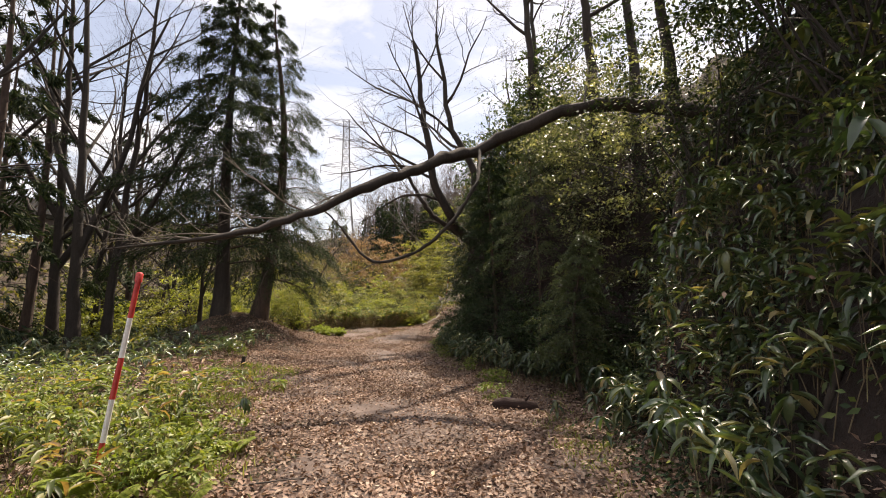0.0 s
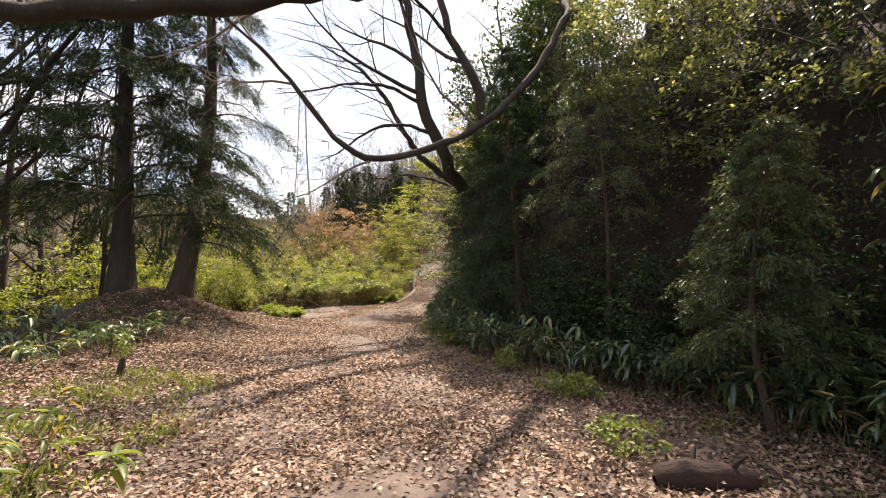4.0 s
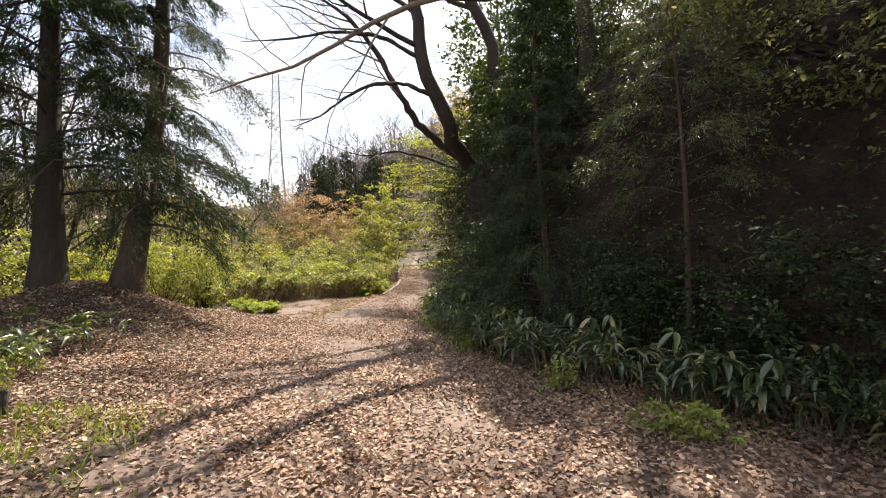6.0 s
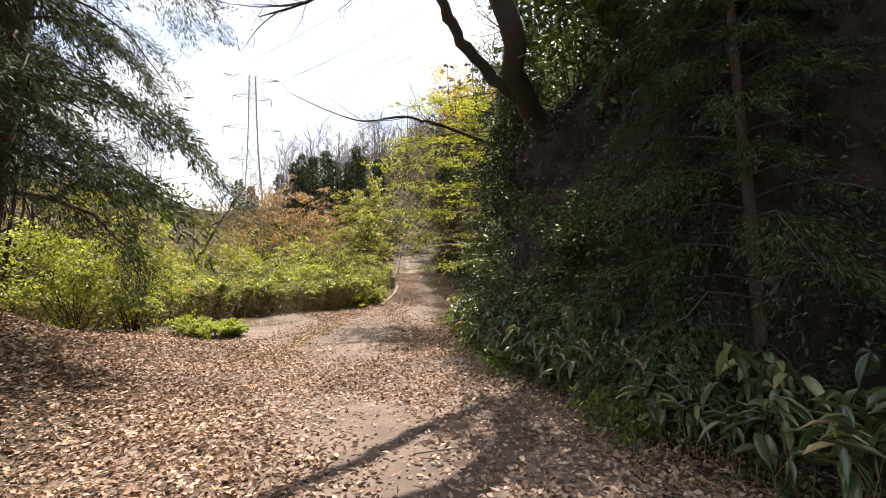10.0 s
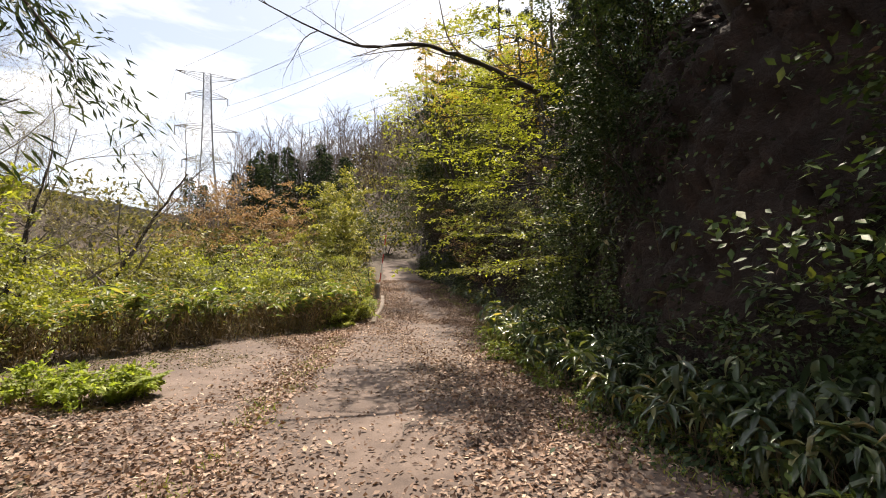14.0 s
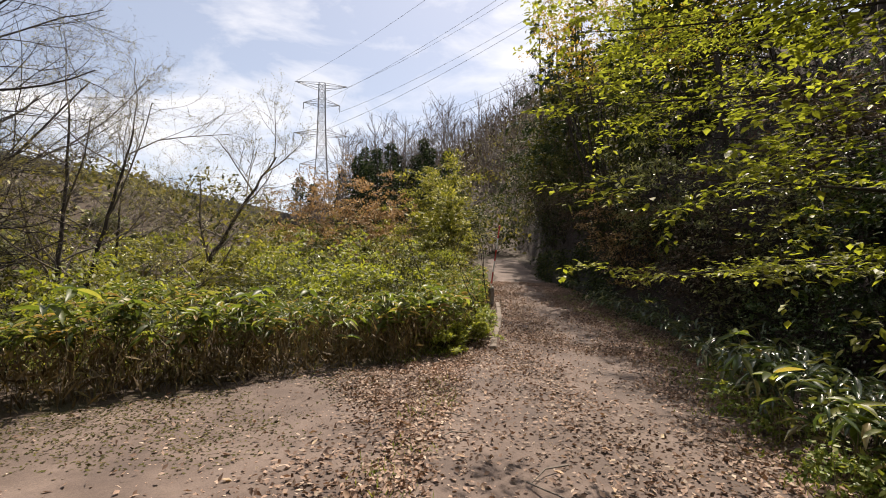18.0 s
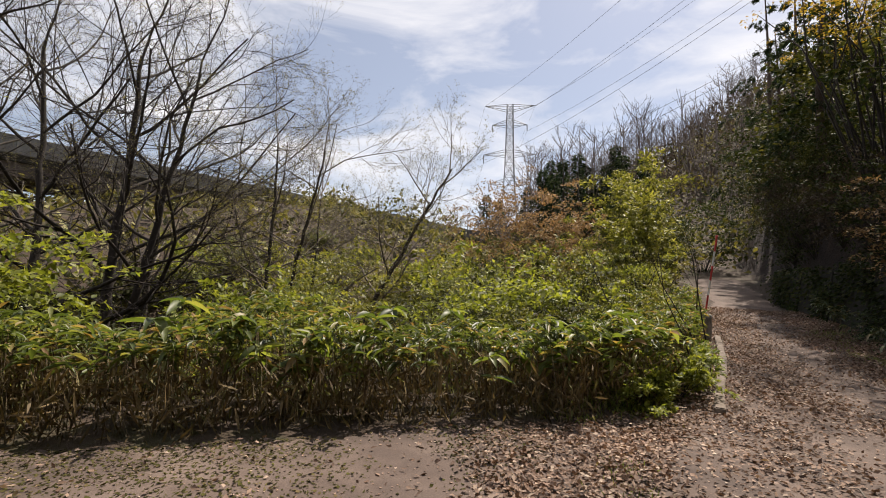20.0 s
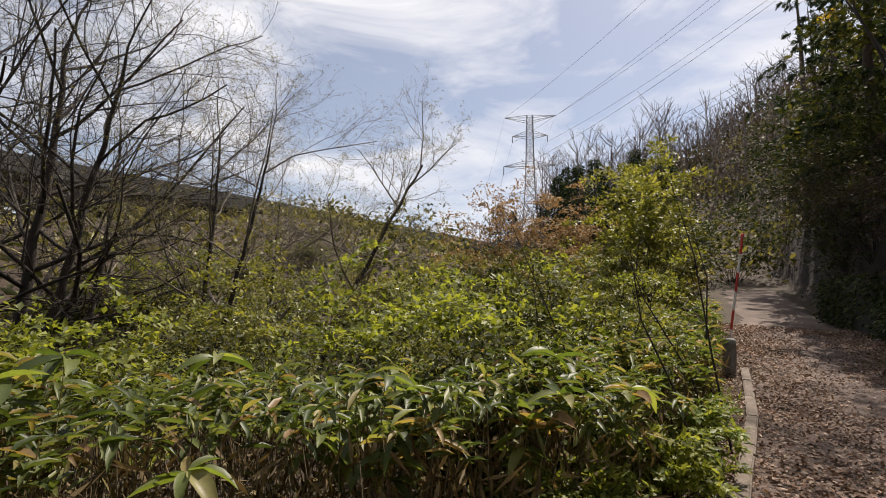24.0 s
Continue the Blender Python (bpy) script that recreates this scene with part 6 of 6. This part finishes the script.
hs = hs[behind_hedge(hs[:, 0], hs[:, 1]) > 0.0]
tufts("hedge_herbs", "low bright herbs under the hedge by the kerb", hs, 0.15, 60, 0.14, M_GRASS)
bs = np.stack([edge_r(g.uniform(2, 40, 240)) , g.uniform(2, 40, 240)], -1)
bs[:, 0] = edge_r(bs[:, 1]) + g.normal(size=240) * 0.18
tufts("bank_herbs", "small herbs along the shaded edge of the lane", bs, 0.12, 26, 0.1, M_GRASS)

# dry undergrowth and stalks in the hedge's shade
hq = np.array([p for p in hp if behind_hedge(*p) < 1.6])
hq = np.repeat(hq, 16, 0) + g.normal(size=(len(hq) * 16, 2)) * 0.12
hq = hq[behind_hedge(hq[:, 0], hq[:, 1]) > 0.03]
m = len(hq)
hz = land(hq[:, 0], hq[:, 1]) + g.uniform(0, 0.75, m) ** 1.2
tagged(new("hedge_undergrowth", leaf_cloud("hedge_undergrowth", np.stack([hq[:, 0], hq[:, 1], hz], -1), np.stack([g.normal(size=m) * 0.35, g.normal(size=m) * 0.35, g.uniform(-1.2, 0.9, m)], -1), rnd_units(g, m), g.uniform(0.12, 0.32, m), 0.028, M_DRYGRASS)), "dry tan stalks and withered leaves under the hedge", "undergrowth", kind="stuff")
mc = np.stack([g.uniform(-13, -3.2, 90000), g.uniform(22, 31, 90000)], -1)
mb = behind_hedge(mc[:, 0], mc[:, 1])
mc = mc[(mb < -0.02) & (mb > -2.6) & (g.uniform(-0.9, 1.0, 90000) < waves(mc[:, 0], mc[:, 1], 0.5, 5.0) + 0.5 * waves(mc[:, 0], mc[:, 1], 0.17, 2.0) + 0.4 * (mb + 0.7) + 1.0 * sm((-3.8 - mc[:, 0]) / 3) - 0.15)]
m = len(mc)
moss = tagged(new("moss", leaf_cloud("moss", np.stack([mc[:, 0], mc[:, 1], land(mc[:, 0], mc[:, 1]) + 0.013], -1), rnd_units(g, m) * np.array([1, 1, 0.25]) + np.array([0, 0, 0.1]), rnd_units(g, m) * 0.3 + np.array([0, 0, 1.0]), g.uniform(0.012, 0.035, m), g.uniform(0.02, 0.05, m), M_MOSSLEAF)), "dark olive-brown moss and grit on the lay-by in front of the hedge", "moss", kind="stuff")

# creepers on the bank's face
n = 95000
cy = g.uniform(1.5, 40, n)
cx = bank_foot(cy) - 0.3 + g.uniform(0, 1, n) ** 1.7 * 4.0
keep = (waves(cx, cy, 0.55, 2.2) + 0.6 * waves(cx, cy, 0.2, 1.1)) > g.uniform(-0.7, 0.9, n)
cx, cy = cx[keep], cy[keep]
n = len(cx)
cz = land(cx, cy)
cat_ = np.stack([cx - 0.25 * (cy > 10) - g.exponential(0.16, n), cy, cz + g.exponential(0.08, n)], -1)
cax = np.stack([-g.uniform(0.2, 1, n), g.normal(size=n) * 0.6, g.uniform(-1, 0.2, n)], -1)
creeper = tagged(new("bank_creepers"), "ivy, small evergreen leaves and dead leaves creeping over the earth bank", "creeper", kind="stuff")
for mat, lo, hi in ((M_CEDAR, 0.0, 0.45), (M_EVERGREEN, 0.45, 0.85), (M_OLIVE, 0.85, 0.98), (M_LITTER, 0.98, 1.0)):
    sl = slice(int(lo * n), int(hi * n))
    m = sl.stop - sl.start
    part("foliage", leaf_cloud("foliage", cat_[sl], cax[sl], rnd_units(g, m) + np.array([-0.7, 0, 0.7]), g.uniform(0.045, 0.095, m), 0.038, mat), creeper)
# bare roots and dead stems on the bank
for k in range(40):
    y0 = g.uniform(3, 27)
    x0 = float(bank_foot(y0)) + g.uniform(0.5, 2.0)
    pts = []
    p = np.array([x0, y0])
    for s in range(6):
        pts.append((p[0], p[1], float(land(p[0], p[1])) + 0.06 + 0.05 * math.sin(s * 2)))
        p = p + np.array([-g.uniform(0.08, 0.3), g.normal() * 0.22])
    tb = Tubes()
    r0 = g.uniform(0.006, 0.03)
    o = np.array(pts[0])
    tb.add(np.array(pts) - o, r0 * np.linspace(1, 0.35, 6), 6)
    root = tagged(new("exposed_root", tb.mesh("exposed_root", M_BARK)), "dark bare root hanging down the earth bank", "root", "exposed roots")
    root.location = o

# ---- leaf litter ----
g = np.random.default_rng(51)
n = 680000
ly = -1.0 + 45 * g.uniform(0, 1, n) ** 1.4
lx = edge_l(ly) - 4.0 + g.uniform(0, 1, n) * (edge_r(ly) - edge_l(ly) + 5.6)
el, er = edge_l(ly), edge_r(ly)
bh = behind_hedge(lx, ly)
dens = 0.75 + 0.5 * waves(lx, ly, 0.5, 6.0) + 0.35 * waves(lx, ly, 1.6, 2.0)
rut = np.exp(-((lx - (el * 0.45 + er * 0.55)) / 0.75) ** 2) * sm((ly - 4) / 6)
lay = sm((ly - 22.3) / 2.4 + 0.3 * waves(lx, ly, 0.6, 2.0)) * sm((-2.5 - 0.05 * (ly - 23) - lx) / 1.5 + 0.35 * waves(lx, ly, 0.5, 7.0))
dens = dens * (1 - 0.88 * rut * sm(0.55 + 1.2 * waves(lx, ly, 0.9, 8.0) + 0.4 * sm((ly - 14) / 6))) * (1 - 0.97 * lay) * np.where((lx < el - 1.2) & (ly < 22), 0.8, 1.0) * (1 - 0.25 * sm((ly - 22) / 8) * (np.abs(lx + 1.2) < 1.2))
strip = -3.9 + 0.19 * (ly - 20.5) + 0.1 * waves(lx, ly, 0.4, 1.0)
late = sm((ly - 20) / 3) * (ly < 30.5)
dens = dens * (1 - late * 0.72 * sm((lx - strip - 0.1) / 0.3) * sm((er - 0.5 - lx) / 0.5)) + late * 1.1 * np.exp(-((lx - strip) / 0.2) ** 2) + late * 0.35 * np.exp(-((lx + 0.9) / 0.5) ** 2)
keep = (g.uniform(0, 1.05, n) < dens) & (bh < 0.1) & (lx < er + np.where((ly > 4.5) & (ly < 12), 1.6, 0.8)) & (lx > el - 5.0)
lx, ly = lx[keep], ly[keep]
n = len(lx)
lz = land(lx, ly) + 0.018 + g.exponential(0.012, n)
ax = np.stack([g.normal(size=n), g.normal(size=n), g.normal(size=n) * 0.28], -1)
litter = tagged(new("leaf_litter"), "thick carpet of dry pinkish-brown fallen leaves", "leaf litter", kind="stuff")
part("leaves", leaf_cloud("fallen_leaves", np.stack([lx, ly, lz], -1), ax, rnd_units(g, n) * 0.85 + np.array([0, 0, 1.0]), g.uniform(0.032, 0.08, n), g.uniform(0.02, 0.045, n), M_LITTER), litter)
m = 42000
sy = 12 + 24 * g.uniform(0, 1, m)
sx = g.uniform(-9.5, 2.8, m)
ok = (behind_hedge(sx, sy) < 0.05) & (sx < edge_r(sy) + 0.2) & ((sx > edge_l(sy)) | (sy > 23)) & (g.uniform(-0.6, 1.0, m) < 0.3 + waves(sx, sy, 0.35, 3.0))
sx, sy = sx[ok], sy[ok]
m = len(sx)
part("crumbs", leaf_cloud("leaf_crumbs", np.stack([sx, sy, land(sx, sy) + 0.016], -1), np.stack([g.normal(size=m), g.normal(size=m), g.normal(size=m) * 0.15], -1), rnd_units(g, m) * 0.3 + np.array([0, 0, 1.0]), g.uniform(0.015, 0.04, m), g.uniform(0.01, 0.022, m), M_LITTER), litter)
FALLEN = []
for k in range(6):
    v = LOZENGE.copy()
    v = np.array([(0, 0, 0), (0.28, -0.4, 0.08), (0.62, -0.42, 0.14), (1, 0, -0.02 + 0.05 * k), (0.62, 0.42, 0.12), (0.28, 0.4, 0.05), (0.45, 0, -0.03)]) * np.array([0.09, 0.05, 0.12])
    f = np.array([(6, 0, 1), (6, 1, 2), (6, 2, 3), (6, 3, 4), (6, 4, 5), (6, 5, 0)])
    FALLEN.append(np_mesh("fallen_leaf", v, f, M_DRY1, True))
for k in range(190):
    y = g.uniform(1.5, 30)
    x = g.uniform(float(edge_l(y)) - 0.4, float(edge_r(y)))
    o = part("fallen_leaf", FALLEN[k % 6], litter)
    o.matrix_basis = Matrix.LocRotScale((x, y, float(land(x, y)) + 0.035), Euler((g.uniform(-0.4, 0.4), g.uniform(-0.4, 0.4), g.uniform(0, 6.3))), None)
# a dark rotten log, a stump with a shoot, a lone sasa on the verge
log_at = on_land(1.2, 8.2)
log = tagged(new("rotten_log"), "short dark red-brown rotten log half sunk in the leaves", "log")
log.location = log_at
tb = Tubes()
tb.add([(-0.34, 0.02, 0.07), (-0.3, 0.02, 0.08), (-0.1, 0, 0.1), (0.12, -0.03, 0.09), (0.38, -0.05, 0.05), (0.44, -0.06, 0.04)], (0.03, 0.1, 0.115, 0.105, 0.09, 0.02), 10)
part("trunk", tb.mesh("trunk", M_ROT), log)
for k, (x, y) in enumerate([(-0.05, 0.06), (0.2, -0.1)]):
    tb = Tubes()
    tb.add([(x, y * 0.3, 0.12), (x + 0.05, y, 0.22), (x + 0.08, y * 1.4, 0.27)], (0.025, 0.016, 0.006), 6)
    part("branch_stub", tb.mesh("branch_stub", M_ROT), log)
stump = tagged(new("stump"), "thin dark stump with a green shoot on the verge", "stump")
stump.location = on_land(-5.1, 12.1)
tb = Tubes()
tb.add([(0, 0, -0.1), (0.01, 0, 0.12), (0.03, 0.01, 0.26), (0.03, 0.01, 0.27)], (0.06, 0.05, 0.045, 0.004), 8)
part("stub", tb.mesh("stub", M_BARK), stump)
sg2 = np.random.default_rng(71)
sh = np.stack([0.03 + sg2.normal(size=70) * 0.05, sg2.normal(size=70) * 0.05, 0.28 + sg2.uniform(0, 0.3, 70)], -1)
part("shoot", leaf_cloud("shoot", sh, sg2.normal(size=(70, 3)) + np.array([0, 0, 0.3]), rnd_units(sg2, 70) + np.array([0, 0, 0.8]), 0.06, 0.03, M_GRASS), stump, "fresh green shoot")
# fallen sticks
for k in range(34):
    y = g.uniform(2, 31)
    x = g.uniform(float(edge_l(y)) - 1, float(edge_r(y)))
    ln = g.uniform(0.15, 0.55)
    a = g.uniform(0, 6.3)
    tb = Tubes()
    tb.add([(0, 0, 0.025), (math.cos(a) * ln * 0.5, math.sin(a) * ln * 0.5, 0.05), (math.cos(a + 0.2) * ln, math.sin(a + 0.2) * ln, 0.03)], (0.008, 0.007, 0.004), 5)
    st = tagged(new("fallen_stick", tb.mesh("fallen_stick", M_TWIG)), "thin dry fallen stick lying on the leaves", "stick", "fallen sticks")
    st.location = on_land(x, y, 0.015)
